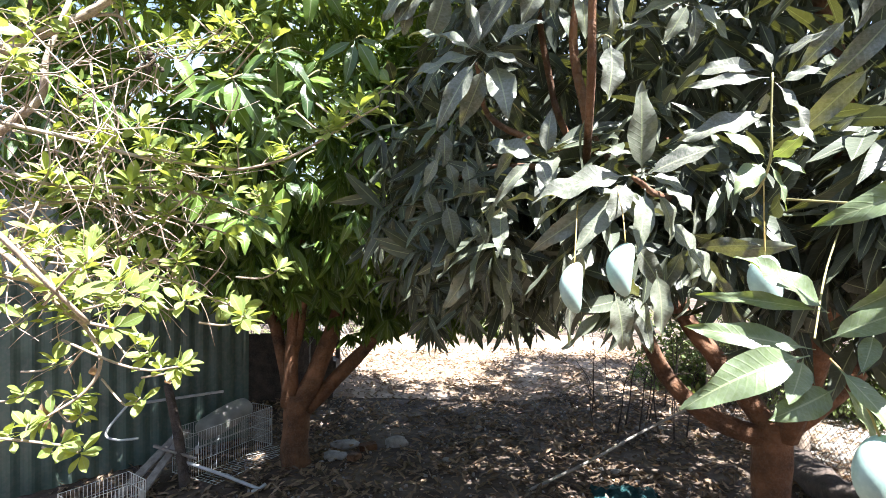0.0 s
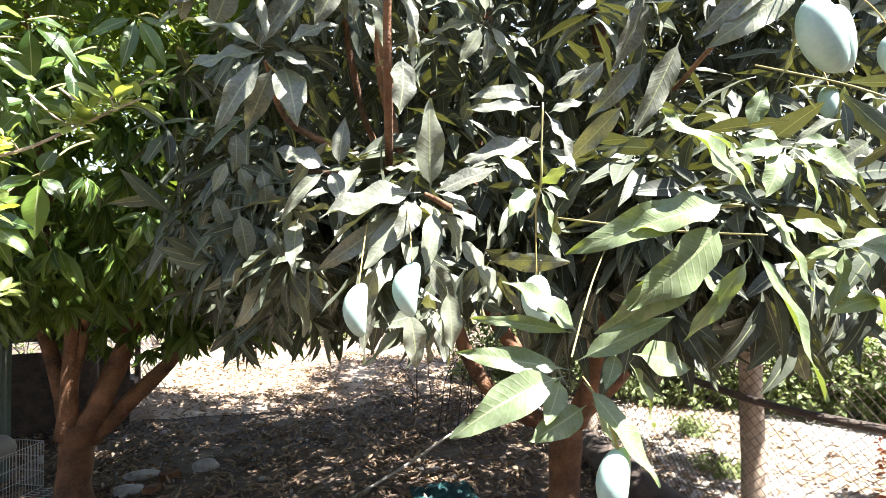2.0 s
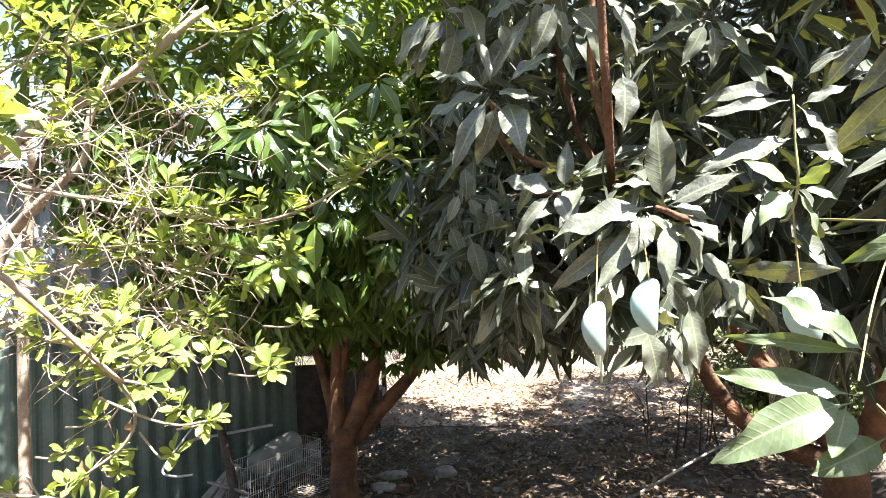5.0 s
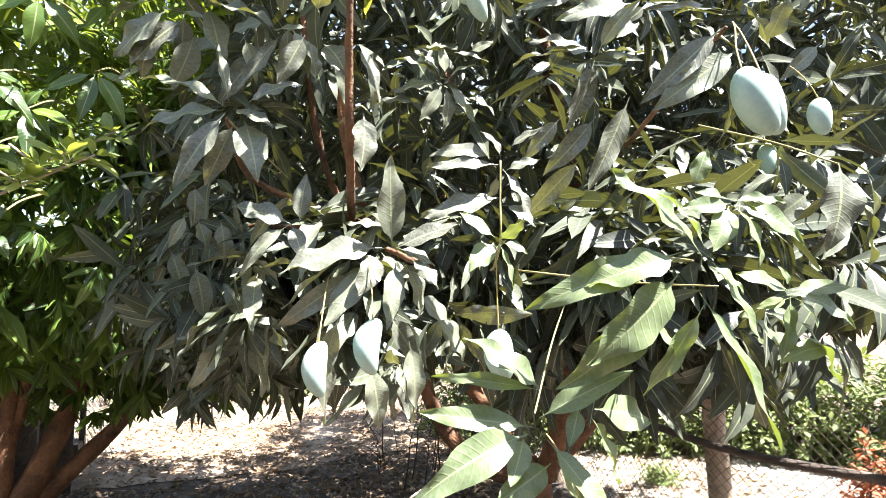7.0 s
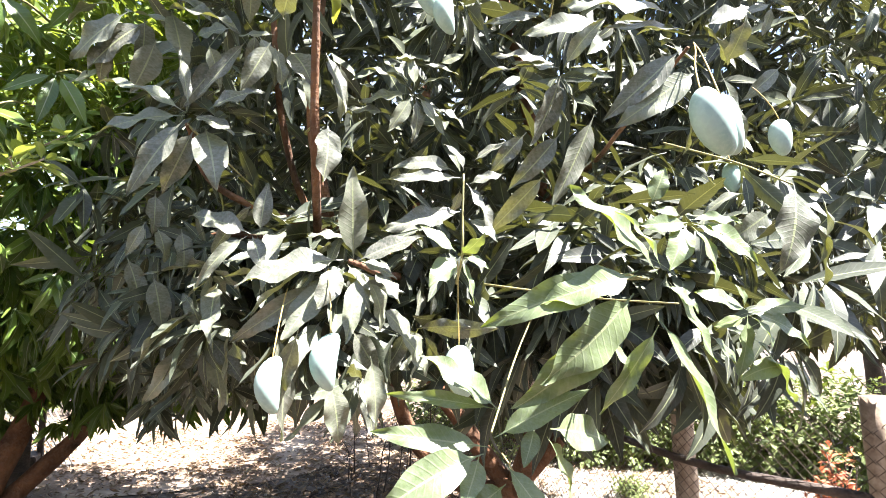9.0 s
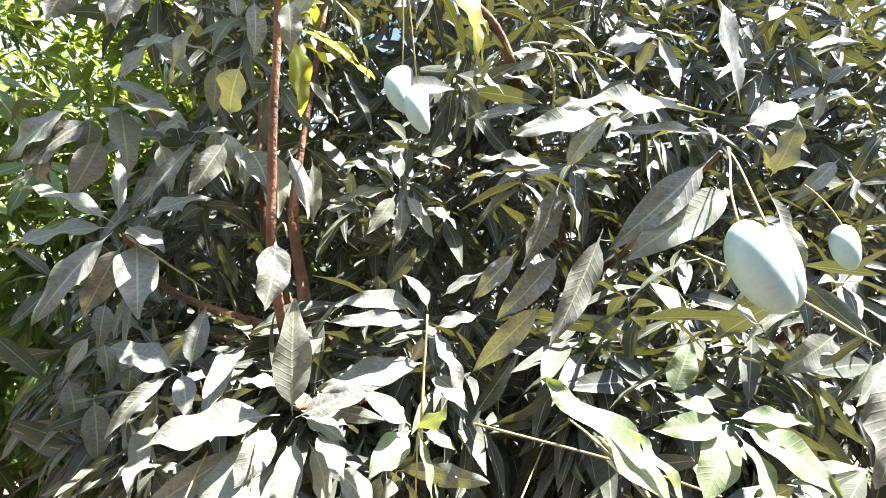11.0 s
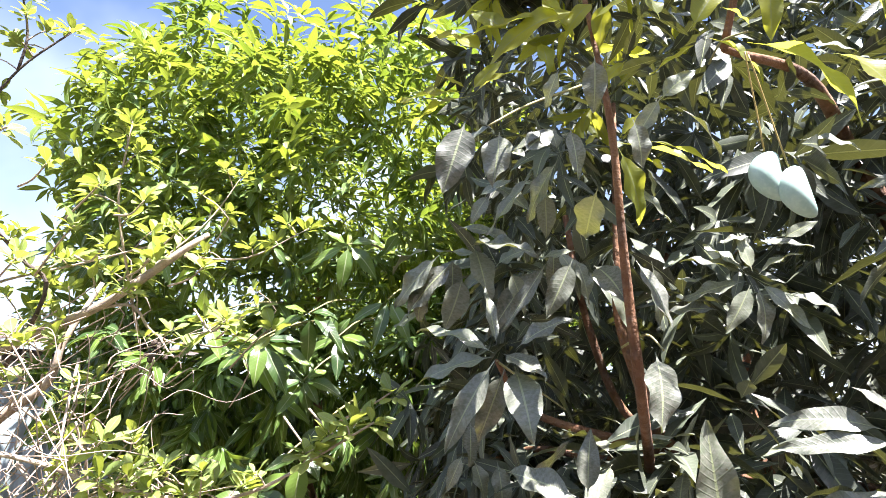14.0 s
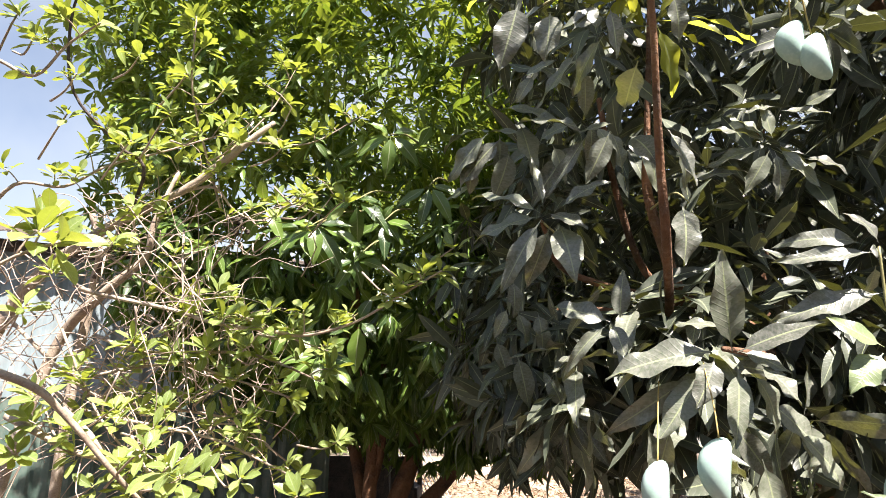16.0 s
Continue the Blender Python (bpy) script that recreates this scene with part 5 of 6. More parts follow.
        rosettes.append((p, Vector((rnd.uniform(-.5, .5), -.4, .7)), rnd.uniform(.05, .075)))
        limb("twig", [p, p + Vector((rnd.uniform(-.1, .1), .06, -.08)), p + Vector((rnd.uniform(-.2, .1), .12, -.2))], .002, .003, PALE_BARK, shrub, 5, 2)
    # the rosettes of the near side: place and leaf length
    near_side = (
        (-0.75, 1.25, 2.50, 0.100), (-0.71, 1.45, 2.46, 0.068), (-0.57, 1.50, 2.41, 0.080), (-0.50, 1.60, 2.54, 0.075), (-0.84, 1.50, 2.31, 0.070), (-0.77, 1.55, 2.26, 0.059), (-0.86, 1.50, 2.18, 0.063), (-0.96, 1.40, 2.07, 0.072), (-0.99, 1.45, 2.15, 0.055), (-1.11, 1.40, 2.22, 0.059), (-1.15, 1.40, 2.11, 0.056), (-0.26, 1.65, 3.03, 0.092), (-0.33, 1.65, 3.00, 0.066), (-0.17, 1.65, 3.11, 0.066), (-0.92, 1.60, 2.98, 0.078), (-0.83, 1.60, 2.90, 0.068), (-0.74, 1.60, 2.92, 0.071), (-0.66, 1.60, 2.86, 0.064), (-0.57, 1.75, 3.31, 0.086), (-0.83, 1.75, 3.26, 0.078), (-0.68, 1.75, 3.29, 0.074), (-0.72, 1.74, 3.34, 0.070), (-0.63, 1.75, 3.38, 0.066), (-0.97, 1.50, 2.35, 0.067), (-1.19, 1.50, 2.41, 0.074), (-1.10, 1.50, 2.28, 0.067), (-1.24, 1.60, 2.60, 0.078), (-1.08, 1.60, 2.62, 0.075), (-0.80, 1.65, 2.60, 0.062), (-0.89, 1.65, 2.71, 0.066), (-0.98, 1.65, 2.77, 0.074), (-0.78, 1.65, 2.78, 0.066), (-1.20, 1.60, 2.75, 0.071), (-1.24, 1.59, 3.13, 0.082), (-1.17, 1.49, 3.24, 0.084), (-1.13, 1.59, 3.25, 0.078), (-1.06, 1.69, 3.16, 0.068), (-1.06, 1.65, 2.92, 0.062),
    )
    far_side = (
        (-1.15, 1.41, 3.71, 0.076), (-1.00, 1.45, 3.66, 0.076), (-1.06, 1.47, 3.54, 0.080), (-0.94, 1.56, 3.66, 0.076), (-0.90, 1.60, 3.49, 0.072), (-0.98, 1.61, 3.40, 0.072), (-0.83, 1.60, 3.58, 0.072), (-0.75, 1.63, 3.47, 0.072), (-0.68, 1.68, 3.32, 0.068), (-0.97, 1.49, 3.48, 0.068), (-1.18, 1.23, 3.55, 0.060), (-1.21, 1.12, 3.60, 0.062), (-1.25, 1.10, 3.66, 0.062), (-1.21, 1.25, 3.44, 0.050), (-1.11, 1.38, 3.41, 0.071), (-1.10, 1.35, 3.09, 0.067), (-1.09, 1.16, 2.98, 0.067), (-1.16, 1.17, 2.89, 0.067), (-1.14, 1.22, 2.68, 0.072), (-1.06, 1.25, 2.60, 0.072), (-1.19, 1.24, 2.54, 0.072), (-1.03, 1.35, 2.64, 0.069), (-0.93, 1.38, 2.59, 0.062), (-0.72, 1.16, 2.54, 0.090), (-0.80, 1.19, 2.57, 0.061),
    )
    for x, y, z, size in near_side + far_side:
        p = Vector((x, y, z))
        rosettes.append((p, Vector((rnd.uniform(-.3, .6), -.5, .7)), size))
        limb("twig", [p, p + Vector((-.06, .03, -.03)), p + Vector((-.16, .08, rnd.uniform(-.12, .06)))], .0022, .0035, PALE_BARK, shrub, 5, 3)
    poses = []
    for p, axis, size in rosettes:
        poses += whorl(p, axis, rnd.randint(9, 13), size * .9, rnd, 62, .1, .025)
    single = [blade(1, .40 * w, d, .25, .03, 8, 4, t, s, True) for s, (w, d, t) in enumerate(((1, .3, 0), (1.1, .6, -.2), (.9, .1, .2)))]
    meshes = [blade_mesh("leaf", b, SHRUB_LEAF[0]) for b in single]
    place_leaves(shrub, poses, meshes, single, SHRUB_LEAF[1], 300)
    # withered leaves that still hang on the lowest twig
    withered = [blade_mesh("withered_leaf", blade(1, .42, d, .6, .2, 8, 4, t, k, True), WITHERED) for k, (d, t) in enumerate(((1.6, .9), (2.0, -.8)))]
    for k, (x, y, z) in enumerate(((-1.04, 1.4, 2.16), (-1.0, 1.39, 2.14), (-1.07, 1.41, 2.2), (-.72, 1.4, 2.27), (-.93, 1.42, 2.3))):
        ob = new("withered_leaf", withered[k % 2])
        ob.parent = shrub
        ob.matrix_basis = leaf_pose(Vector((x, y, z)) - base, (rnd.uniform(-.5, .5), -.2, -1), (.2, -.9, .3), rnd.uniform(.06, .085))
    # the dry cluster that hangs from the side branch
    bm = bmesh.new()
    for k in range(26):
        c = Vector((-1.09, 1.95, 3.29)) + Vector((rnd.gauss(0, .018), rnd.gauss(0, .018), rnd.gauss(0, .028))) - base
        bmesh.ops.create_icosphere(bm, subdivisions=1, radius=rnd.uniform(.007, .013), matrix=Matrix.Translation(c))
    tagged(part("seed_head", bm, DARK_WOOD, shrub, "dark dry seed head"), kind="stuff")


build_shrub()

# ---- things on the ground ----


def put(ob, at, turn=(0, 0, 0)):
    ob.location, ob.rotation_euler = at, [radians(a) for a in turn]
    return ob


def wire_panel(name, parent, wide, high, gap, m):
    bm = bmesh.new()
    for k in range(int(wide / gap) + 1):
        x = min(k * gap, wide)
        rod(bm, (x, 0, 0), (x, 0, high), .003, 4)
    for z in (0, high * .33, high * .66, high):
        rod(bm, (0, 0, z), (wide, 0, z), .0035 if z in (0, high) else .0026, 5)
    bmesh.ops.transform(bm, matrix=m, verts=bm.verts)
    tagged(part(name, bm, WIRE, parent), kind="stuff")


def build_wire_crate(at, angle, long, wide, high, label):
    crate = put(thing("wire_crate", at, label, "wire crate", "wire crates"), at, (0, 0, angle))
    wire_panel("side_panel", crate, long, high, .035, Matrix())
    wire_panel("side_panel", crate, long, high, .035, Matrix.Translation((0, wide, 0)))
    wire_panel("end_panel", crate, wide, high, .035, Matrix.Rotation(radians(90), 4, "Z"))
    wire_panel("end_panel", crate, wide, high, .035, Matrix.Translation((long, 0, 0)) @ Matrix.Rotation(radians(90), 4, "Z"))
    wire_panel("bottom_panel", crate, long, wide, .05, Matrix.Rotation(radians(-90), 4, "X") @ Matrix.Scale(-1, 4, (0, 0, 1)))
    for x in (.04, long - .04):
        bm = bmesh.new()
        box(bm, (.05, .02, .09), Matrix.Translation((x, -.012, high * .62)))
        bmesh.ops.bevel(bm, geom=bm.edges[:], offset=.006, segments=2, affect="EDGES")
        part("latch", bm, PIPE, crate, "pale blue plastic latch")
    return crate


def build_bar(name, a, b, w, h, material, label, category, bevel=.006):
    a, b = Vector(a), Vector(b)
    bm = bmesh.new()
    beam(bm, Vector(), b - a, w, h)
    bmesh.ops.subdivide_edges(bm, edges=[e for e in bm.edges if e.calc_length() > .3], cuts=6)
    for v in bm.verts:
        v.co += Vector((1, 1, 1)) * .004 * noise.noise(v.co * 5 + a)
    ob = part(name, bm, material, None)
    ob.location = a
    mod = ob.modifiers.new("edges", "BEVEL")
    mod.width = bevel
    return tagged(ob, label, category)


def build_stick(name, points, r0, r1, material, label, category, sides=9, rough=.15, group=""):
    bm = bmesh.new()
    o = Vector(points[0])
    tube(bm, [Vector(p) - o for p in points], r0, r1, sides, 6, rough)
    ob = part(name, bm, material, None, "", True)
    ob.location = o
    return tagged(ob, label, category, group)


build_wire_crate((-2.84, 6.02, .03), 63, 1.2, .36, .5, "long open crate of pale wire leaning by the shed wall")
build_wire_crate((-3.28, 4.7, .02), 55, .62, .34, .34, "small open crate of pale wire on dry leaves")
build_stick("leaning_branch", [(-2.83, 5.83, -.02), (-3.0, 6.0, .5), (-3.2, 6.15, 1.05)], .06, .045, DARK_WOOD, "dark crooked branch leaning on the shed wall", "branch")
build_bar("grey_board", (-3.21, 5.61, .02), (-3.02, 6.25, .5), .11, .025, GREY_WOOD, "grey weathered board propped against the crate", "board")
build_bar("grey_board", (-3.42, 5.55, .02), (-3.1, 6.3, .48), .12, .025, GREY_WOOD, "dark grey board propped beside another board", "board")
build_bar("cross_bar", (-3.25, 5.95, .42), (-2.75, 5.9, .30), .035, .03, GREY_WOOD, "short weathered bar lying across boards", "bar")
build_bar("metal_rail", (-3.5, 6.1, .85), (-2.8, 6.75, .82), .03, .03, PIPE, "thin pale metal rail fixed along the shed wall", "rail")


def build_t_pipe():
    pipe = thing("t_pipe", (-2.95, 5.95, .26), "pale grey pipe with a cross piece lying on leaves", "pipe")
    limb("tube", [(-2.95, 5.95, .26), (-2.45, 5.84, .15), (-1.97, 5.72, .035)], .018, .018, PIPE, pipe, 10, 3)
    limb("cross_piece", [(-2.05, 5.67, .035), (-1.99, 5.73, .04), (-1.95, 5.8, .06)], .02, .02, PIPE, pipe, 10, 3)


build_t_pipe()


def build_bent_frame():
    bent = thing("bent_tube_frame", (-3.55, 5.95, .62), "bent pale tube frame leaning on the shed wall", "frame")
    limb("tube", [(-3.5, 6.12, 1.0), (-3.58, 6.0, .85), (-3.72, 5.85, .6), (-3.6, 5.85, .52), (-3.42, 5.95, .5)], .014, .014, PIPE, bent, 8, 5)


build_bent_frame()


def build_drum():
    drum = thing("plastic_drum", (-2.95, 6.75, .6), "grey rounded plastic container lying in the crate", "container")
    bm = bmesh.new()
    prof = ((-.36, .03), (-.36, .10), (-.33, .145), (-.26, .165), (-.1, .175), (-.09, .168), (-.07, .176), (.1, .176), (.12, .168), (.13, .174), (.27, .16), (.33, .14), (.36, .09), (.36, .03))
    rings = [[bm.verts.new((x, r * math.cos(a / 24 * math.tau), .8 * r * math.sin(a / 24 * math.tau))) for a in range(24)] for x, r in prof]
    for a, b in zip(rings, rings[1:]):
        for k in range(24):
            bm.faces.new((a[k], a[(k + 1) % 24], b[(k + 1) % 24], b[k]))
    bm.faces.new(rings[0][::-1])
    bm.faces.new(rings[-1])
    body = part("body", bm, PLASTIC, drum, "", True)
    bm = bmesh.new()
    bmesh.ops.create_cone(bm, cap_ends=True, segments=16, radius1=.04, radius2=.036, depth=.05, matrix=Matrix.Translation((.37, .05, .03)) @ Matrix.Rotation(radians(90), 4, "Y"))
    part("cap", bm, PLASTIC, drum)
    drum.rotation_euler = (0, radians(-12), radians(62))
    drum.location = (-2.78, 6.75, .48)


build_drum()
build_stick("bamboo_pole", [(0.91, 5.76, .015), (1.6, 6.0, .22), (2.35, 6.25, .50), (3.1, 6.5, .74)], .017, .013, ROPE, "thin pale pole resting across the yard floor", "pole", 8, .05)


def build_net():
    rnd = random.Random(9)
    bm = bmesh.new()
    bmesh.ops.create_grid(bm, x_segments=26, y_segments=18, size=1)
    for v in bm.verts:
        x, y = v.co.x * .34, v.co.y * .2
        r = (v.co.x ** 2 + v.co.y ** 2) ** .5
        v.co = Vector((x + .05 * noise.noise(v.co * 3), y + .05 * noise.noise(v.co * 3 + Vector((5, 0, 0))), max(.01, .11 * (1 - r * .7) + .07 * noise.noise(v.co * 5))))
    ob = part("teal_net", bm, NET, None, "", True)
    ob.location = (1.9, 5.6, 0)
    tagged(ob, "crumpled teal net lying on fallen leaves", "net")


build_net()


def build_stone(at, size, seed, name="stone", material=STONE, label="pale rough stone half sunk in leaf litter", category="stone"):
    bm = bmesh.new()
    bmesh.ops.create_icosphere(bm, subdivisions=3, radius=1)
    for v in bm.verts:
        k = 1 + .28 * noise.noise(v.co * 1.3 + Vector((seed * 7, 0, 0))) + .1 * noise.noise(v.co * 4 + Vector((seed, 3, 0)))
        v.co = Vector((v.co.x * size[0], v.co.y * size[1], v.co.z * size[2])) * k
    ob = part(name, bm, material, None, "", True)
    ob.location = (at[0], at[1], ground_height(*at[:2]) + size[2] * .45)
    return tagged(ob, label, category, "stones in the yard")


rnd = random.Random(77)
build_stone((-.64, 7.15), (.15, .12, .08), 1)
build_stone((-1.32, 7.1), (.2, .14, .05), 2, label="flat pale stone slab on the yard floor")
build_stone((-1.38, 6.7), (.16, .12, .05), 3)
build_stone((2.3, 4.9), (.13, .1, .08), 4)
for k in range(26):
    x, y = rnd.uniform(-2, 3.2), rnd.uniform(4.6, 8.8)
    s = rnd.uniform(.025, .06)
    build_stone((x, y), (s, s * rnd.uniform(.7, 1), s * .6), 10 + k, label="small pale stone among fallen leaves")


def build_brick(at, turn):
    bm = bmesh.new()
    box(bm, (.23, .11, .075))
    bmesh.ops.bevel(bm, geom=bm.edges[:], offset=.01, segments=2, affect="EDGES")
    bmesh.ops.subdivide_edges(bm, edges=bm.edges[:], cuts=2)
    for v in bm.verts:
        v.co += v.co.normalized() * .012 * noise.noise(v.co * 30)
    ob = part("brick", bm, BARK, None)
    ob.location, ob.rotation_euler = at, turn
    tagged(ob, "worn reddish brick lying by the tree trunk", "brick", "loose bricks")


build_brick((-1.0, 6.95, .05), (.1, 0, .4))
build_brick((-1.12, 6.6, .05), (0, .2, 1.3))
build_stick("fallen_log", [(4.15, 6.6, .12), (3.95, 5.6, .16), (3.8, 4.7, .17), (3.7, 3.7, .15), (3.6, 2.6, .12)], .17, .21, DARK_WOOD, "thick dark fallen log along the fence foot", "log", 14, .3)
build_stick("root", [(2.75, 4.6, .05), (2.9, 4.2, .08), (3.0, 3.8, .06), (3.1, 3.3, -.02)], .09, .05, BARK, "thick root running out from the tree foot", "root", 10, .3)


def build_gravel():
    bm = bmesh.new()
    rows = []
    for i in range(26):
        y = 1.2 + i * .34
        edge = 4.5 + .35 * noise.noise(Vector((y * .9, 0, 0))) + max(0, y - 6) * .22
        far = 9.2 + .6 * noise.noise(Vector((y * .7, 5, 0)))
        rows.append([bm.verts.new((x, y, ground_height(x, y) + .012)) for x in [edge + (far - edge) * k / 14 for k in range(15)]])
    for a, b in zip(rows, rows[1:]):
        for k in range(14):
            bm.faces.new((a[k], a[k + 1], b[k + 1], b[k]))
    tagged(part("gravel_strip", bm, GRAVEL, None, "", True), "sunlit strip of pale gravel beyond the fence", "gravel", kind="structure")


build_gravel()


# Sun-coloured ground sheet from about where the tree shade ends.
def build_yard():
    bm = bmesh.new()
    rows = []
    for i in range(24):
        x = -4.6 + i * .4
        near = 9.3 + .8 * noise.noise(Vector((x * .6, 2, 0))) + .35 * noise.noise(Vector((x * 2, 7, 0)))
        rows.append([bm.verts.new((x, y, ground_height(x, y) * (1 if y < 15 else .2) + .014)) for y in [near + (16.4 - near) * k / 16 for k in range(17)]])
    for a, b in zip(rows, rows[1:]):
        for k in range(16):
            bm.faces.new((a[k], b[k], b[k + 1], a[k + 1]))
    tagged(part("open_yard", bm, SUNLIT_YARD, None, "", True), "bare dry yard behind the trees, sunlight put into its pale colour", "yard", kind="structure")


build_yard()


def build_fence():
    line = [Vector(p) for p in ((4.6, .6, 0), (4.25, 2.2, 0), (4.02, 3.6, 0), (4.25, 6.4, 0), (4.7, 9.4, 0))]
    fence = thing("wire_fence", line[2], "rusty chain-link fence on rough wooden posts", "fence")
    high = 1.95
    for p in line:
        limb("post", [p + Vector((0, 0, -.1)), p + Vector((.015, 0, .9)), p + Vector((-.01, .01, high + .15))], .10, .09, PALE_BARK, fence, 10, 4, .2)
    limb("crossbar", [line[1] + Vector((-.05, 0, 1.45)), line[2] + Vector((-.1, 0, 1.42)), line[3] + Vector((-.09, 0, 1.5))], .035, .03, DARK_WOOD, fence, 8, 5, .25)
    for a, b in zip(line, line[1:]):
        bm = bmesh.new()
        run = (b - a)
        n = run.length
        d = run / n
        step = .09
        k = -high
        while k < n:
            for s in (1, -1):
                p, q = (k, 0.0), (k + high, high)
                lo, hi = max(0.0, -k), min(high, n - k)
                if hi > lo:
                    z0, z1 = (lo, hi) if s == 1 else (high - lo, high - hi)
                    A = a + d * (k + lo) + Vector((0, 0, z0)) - line[2] + Vector((-.09, 0, 0))
                    B = a + d * (k + hi) + Vector((0, 0, z1)) - line[2] + Vector((-.09, 0, 0))
                    rod(bm, A, B, .0028, 3)
            k += step
        tagged(part("wire_mesh", bm, FENCE_WIRE, fence, "rusty diamond wire mesh"), kind="stuff")


build_fence()


def bush(at, size, count, seed, label, name="bush", material=BUSH_LEAF, leaf=.09):
    rnd = random.Random(seed)
    at = Vector(at)
    ob = thing(name, at, label, "bush", "bushes")
    for k in range(7):
        e = at + Vector((rnd.uniform(-.8, .8) * size[0], rnd.uniform(-.8, .8) * size[1], rnd.uniform(.6, 1) * size[2]))
        limb("stem", [at + Vector((rnd.uniform(-.1, .1), 0, -.05)), (at + e) / 2 + Vector((rnd.uniform(-.1, .1), 0, .1)), e], .015, .005, DARK_WOOD, ob, 5, 3)
    poses = []
    for k in range(count):
        d = Vector((rnd.gauss(0, 1), rnd.gauss(0, 1), abs(rnd.gauss(0, 1)))).normalized() * rnd.uniform(.45, 1.05)
        p = at + Vector((d.x * size[0], d.y * size[1], .08 + d.z * size[2])) * 1.0
        p += Vector((0, 0, .15 * noise.noise(p * 2)))
        poses += whorl(p, d + Vector((0, 0, .4)), 6, leaf * rnd.uniform(.7, 1.3), rnd, 65, .2)
    loose = [blade(1, .42, d, .25, .03, 3, 2, 0, s, True) for s, d in enumerate((.3, .6))]
    joined("foliage", loose, [np.array(m) for m in poses], [i % 2 for i in range(len(poses))], material, ob)


for k, (x, y, sx, sz) in enumerate(((-6, 16.5, 2, 1.3), (-3, 17, 1.8, 1.5), (-.2, 17.3, 1.5, .9), (1.6, 16.4, 1.0, .9), (3.6, 17, 1.6, 1.2), (6.2, 16.6, 1.8, 1.5), (9.5, 16, 2.2, 1.8))):
    bush((x, y, 0), (sx, 1.0, sz), 210, 40 + k, "low green bush at the far edge of the yard")
for k, (x, y, sx, sy, sz) in enumerate(((5.3, 5.2, .32, .36, .22), (5.9, 6.3, .3, .3, .22), (6.6, 8.2, .9, .8, 1.5), (7.5, 7.7, 1.0, .9, 1.75), (8.3, 7.1, 1.0, .9, 1.6), (9.0, 6.5, 1.0, .9, 1.8), (9.5, 5.5, 1.0, 1.0, 1.65), (9.9, 4.3, 1.0, 1.0, 1.9), (10.0, 3.0, 1.0, 1.0, 1.8), (5.6, 9.2, 1.0, .9, 1.5), (4.9, 10.4, 1.2, 1.0, 1.5))):
    bush((x, y, 0), (sx, sy, sz), 580 if sz > 1 else 120, 60 + k, "green bush growing beyond the wire fence", leaf=.145 if sz > 1 else .07)

DRY_RED = leaf_material("dry_red_leaf", (0.20, 0.045, 0.02), (0.42, 0.13, 0.05), (0.45, 0.12, 0.04), (0.4, 0.25, 0.18), 0.15, 7, 0.55, False, 0.25)
bush((6.4, 3.8, 0), (.32, .3, 1.3), 90, 81, "small bush of dry reddish leaves behind the wire fence", material=DRY_RED, leaf=.11)

# bare saplings under the trees
def build_sapling(x, y, h):
    sapling = thing("bare_sapling", (x, y, 0), "thin dark bare sapling rooted in dry ground", "sapling", "bare saplings")
    side = rnd.uniform(-.3, .3)
    limb("stem", [(x, y, -.05), (x + side * .3, y, h * .35), (x + side * .4 + .02, y, h * .7), (x + side, y, h)], rnd.uniform(.008, .02), .004, DARK_WOOD, sapling, 6, 4, .3)
    for j in range(9):
        f = rnd.uniform(.25, .9)
        a = rnd.uniform(0, 6.28)
        p = Vector((x + side * f * .6, y, h * f))
        q = p + Vector((math.cos(a), math.sin(a) * .5, rnd.uniform(-.2, .9))) * rnd.uniform(.15, .4)
        limb("twig", [p, (p + q) / 2 + Vector((.02, 0, .03)), q], .005, .002, DARK_WOOD, sapling, 5, 3)


for k in range(16):
    build_sapling(2.1 + rnd.uniform(0, 1.9), 6.9 + rnd.uniform(0, 2.4), rnd.uniform(.6, 1.5))


def build_lattice_panel():
    panel = thing("lattice_panel", (-2.3, 11.4, 0), "pale lattice panel leaning behind the tree trunk", "panel")
    lean = Vector((-.55, 0, 1.05))
    for k in range(9):
        bm = bmesh.new()
        s = Vector((.0 + k * .085, .0, 0))
        beam(bm, s, s + lean, .028, .015)
        part("slat", bm, PIPE, panel)
    for f in (.05, .5, .95):
        bm = bmesh.new()
        beam(bm, lean * f + Vector((-.02, .02, 0)), lean * f + Vector((.72, .02, 0)), .03, .015)
        part("rail", bm, PIPE, panel)


build_lattice_panel()


def build_dark_box():
    bm = bmesh.new()
    box(bm, (.55, .5, .5), Matrix.Translation((0, 0, .25)))
    bmesh.ops.bevel(bm, geom=bm.edges[:], offset=.012, segments=2, affect="EDGES")
    ob = part("wooden_box", bm, DARK_WOOD, None)
    ob.location = (-2.35, 10.4, 0)
    tagged(ob, "dark wooden box standing behind the tree", "box")


build_dark_box()


# Dark boards stand in for the deep shade behind the shed.
def build_shade_boards():
    pen = thing("shade_boards", (-3.7, 9.0, 0), "dark board screen added for the shade behind the shed", "pen")
    for k in (0, 1, 2, 3, 4, 5, 6, 8, 9, 10, 11):
        bm = bmesh.new()
        beam(bm, (0, .02 * (k % 2), .08 + k * .17), (1.75, .3 + .02 * (k % 2), .08 + k * .17), .03, .18)
        part("board", bm, DARK_WOOD, pen)
    for x in (.05, .9, 1.7):
        bm = bmesh.new()
        beam(bm, (x, .07 + x * .17, 0), (x, .07 + x * .17, 2.05), .07, .07)
        part("post", bm, DARK_WOOD, pen)


build_shade_boards()


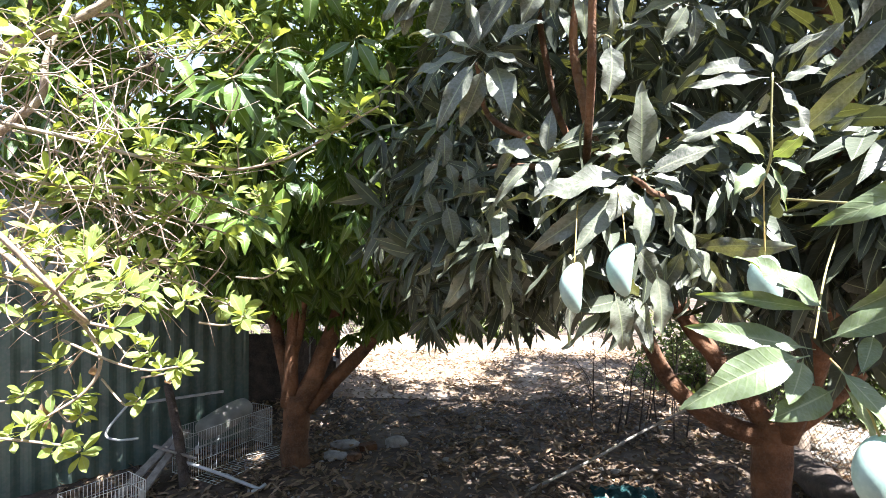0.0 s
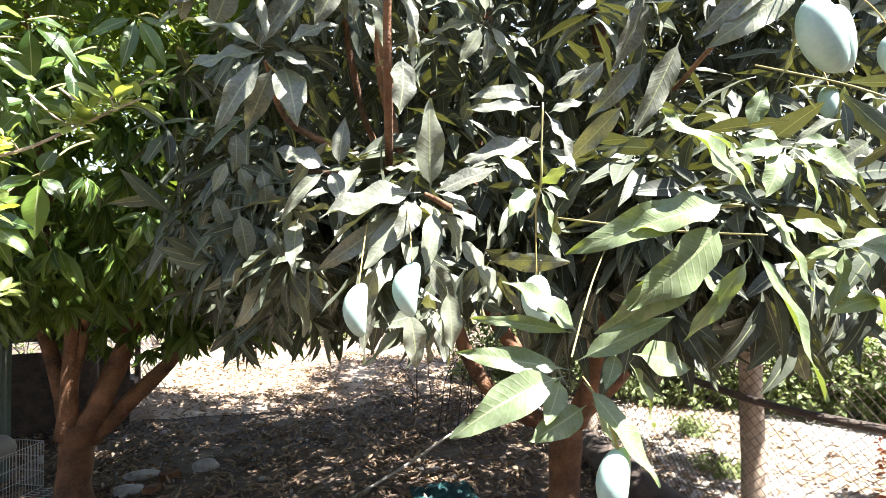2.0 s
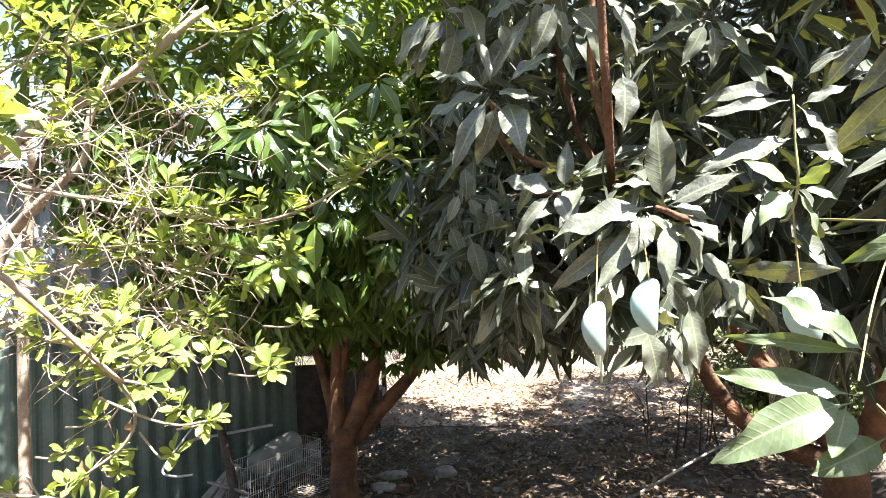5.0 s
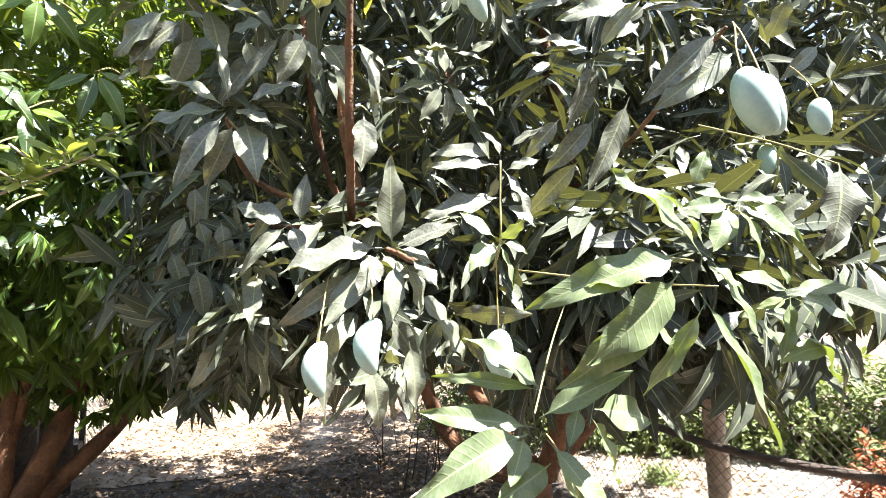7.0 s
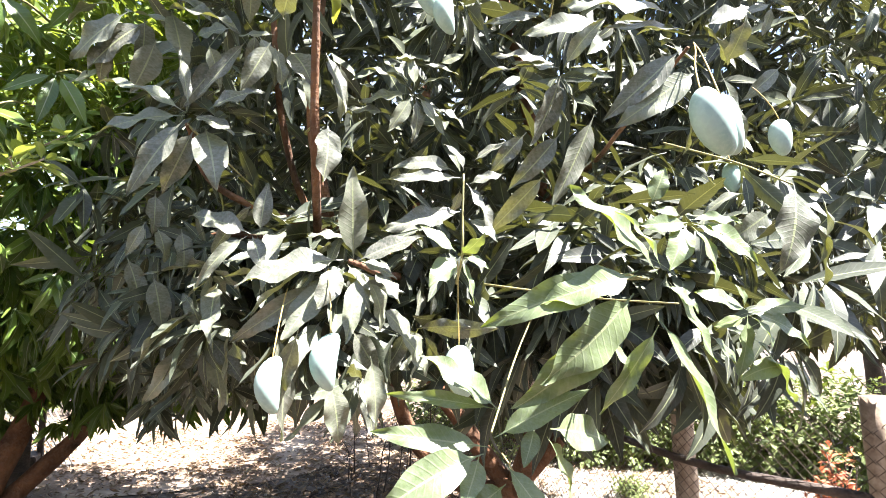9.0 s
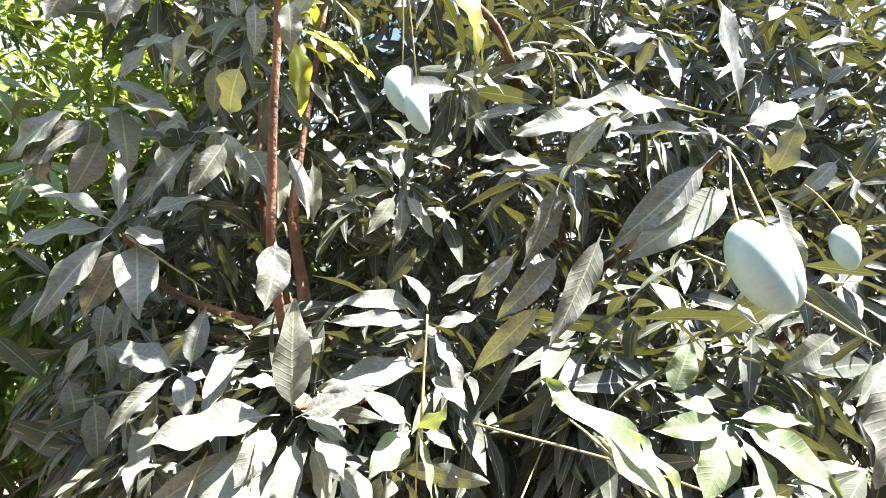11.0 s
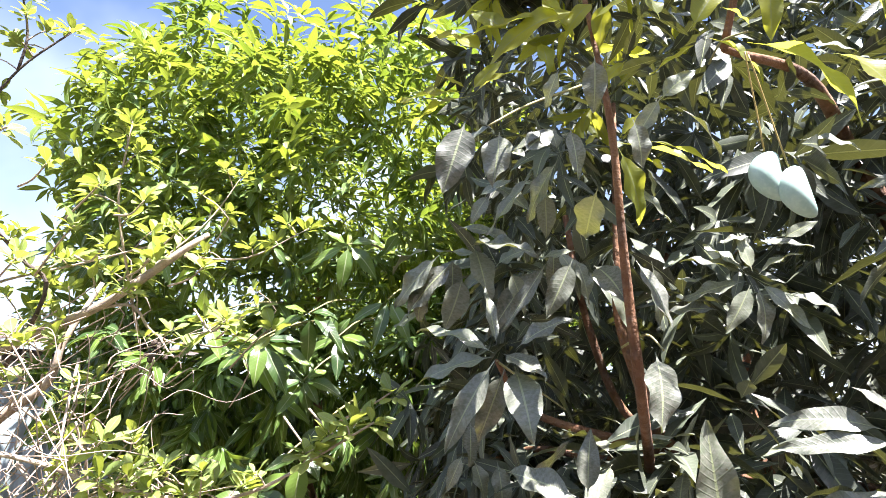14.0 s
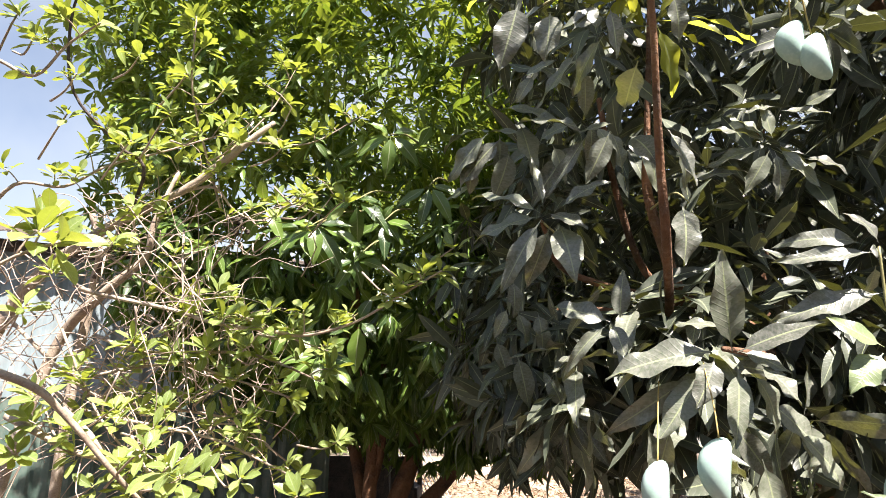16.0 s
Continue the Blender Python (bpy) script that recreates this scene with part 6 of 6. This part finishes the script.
# Roof hidden by foliage, added to darken the ground beside the shed.
def build_shade_roof():
    roof = thing("shade_roof", (-3.2, 8.6, 0), "low brown sheet roof on dark posts, added unseen for shade", "lean-to")
    bm = bmesh.new()
    a, b = [], []
    for k in range(33):
        x = -1.5 + k * .09
        z = .02 * math.cos(k * math.pi)
        a.append(bm.verts.new((x, -.7, 2.25 + z)))
        b.append(bm.verts.new((x, 2.1, 2.55 + z)))
    for k in range(32):
        bm.faces.new((a[k], a[k + 1], b[k + 1], b[k]))
    part("roof_sheet", bm, ROOF, roof).modifiers.new("thickness", "SOLIDIFY").thickness = .006
    for x, y in ((-1.2, -.5), (1.1, -.45), (-1.2, 1.9), (1.1, 1.9)):
        bm = bmesh.new()
        beam(bm, (x, y, 0), (x, y, 2.27 + (y + .7) * .1), .08, .08)
        part("post", bm, DARK_WOOD, roof)


build_shade_roof()


def build_tarp(at, wide, high, seed):
    bm = bmesh.new()
    bmesh.ops.create_grid(bm, x_segments=20, y_segments=12, size=.5, matrix=Matrix.Rotation(radians(90), 4, "X"))
    for v in bm.verts:
        v.co = Vector((v.co.x * wide, .09 * noise.noise(Vector((v.co.x * 5, v.co.z * 3, seed))), (v.co.z + .5) * high))
    ob = part("blue_tarp", bm, BLUE, None, "", True)
    ob.location = at
    ob.modifiers.new("thickness", "SOLIDIFY").thickness = .004
    tagged(ob, "faded blue sheet hung at the far hedge", "tarp", "blue sheets")


build_tarp((-1.5, 16.4, .75), .9, .8, 1)
build_tarp((2.2, 16.6, .35), .8, .7, 4)


# ---- fallen leaves ----


def build_litter():
    rnd = random.Random(31)
    poses = []
    while len(poses) < 23000:
        x, y = rnd.uniform(-4.2, 7.5), rnd.uniform(3.2, 14)
        if noise.noise(Vector((x * .8, y * .8, 7))) < rnd.uniform(-.9, .2) + (0.2 if y > 9.5 else 0):
            continue
        a = rnd.random() * 6.28
        z = ground_height(x, y) + rnd.uniform(.006, .03) + (.014 if y > 9 else 0)
        poses.append(leaf_pose((x, y, z), (math.cos(a), math.sin(a), rnd.uniform(-.15, .3)), (rnd.uniform(-.5, .5), rnd.uniform(-.5, .5), 1), rnd.uniform(.07, .17)))
    loose = [blade(1, .3, d, f, .1, 4, 2, t, s) for s, (d, f, t) in enumerate(((.7, .5, .3), (-.6, .4, -.5), (1.1, .6, .2), (.2, .2, .6)))]
    ob = joined("fallen_leaves", loose, [np.array(m) for m in poses], [i % 4 for i in range(len(poses))], LITTER_LEAF, None)
    tagged(ob, "dry brown mango leaves scattered over the ground", "leaf litter", kind="stuff")


def build_pebbles():
    rnd = random.Random(32)
    V, F = [], []
    bm = bmesh.new()
    bmesh.ops.create_icosphere(bm, subdivisions=1, radius=1)
    bm.verts.index_update()
    vs = [v.co.copy() for v in bm.verts]
    fs = [[v.index for v in f.verts] for f in bm.faces]
    bm.free()
    for k in range(4200):
        if rnd.random() < .6:
            x, y = rnd.uniform(4.4, 9), rnd.uniform(2, 9)
        else:
            x, y = rnd.uniform(-3.5, 5), rnd.uniform(4, 14)
        s = rnd.uniform(.008, .032) * (1.5 if x > 4.4 else 1)
        o = len(V)
        r = Euler((rnd.random() * 6, rnd.random() * 6, 0)).to_matrix()
        for v in vs:
            w = r @ Vector((v.x, v.y * .8, v.z * .6)) * s
            V.append((x + w.x, y + w.y, ground_height(x, y) + s * .3 + w.z))
        F += [[i + o for i in f] for f in fs]
    me = bpy.data.meshes.new("pebbles")
    me.from_pydata(V, [], F)
    tagged(link_mesh("pebbles", me, STONE), "pale pebbles scattered on dry soil", "pebbles", kind="stuff")


build_litter()
build_pebbles()
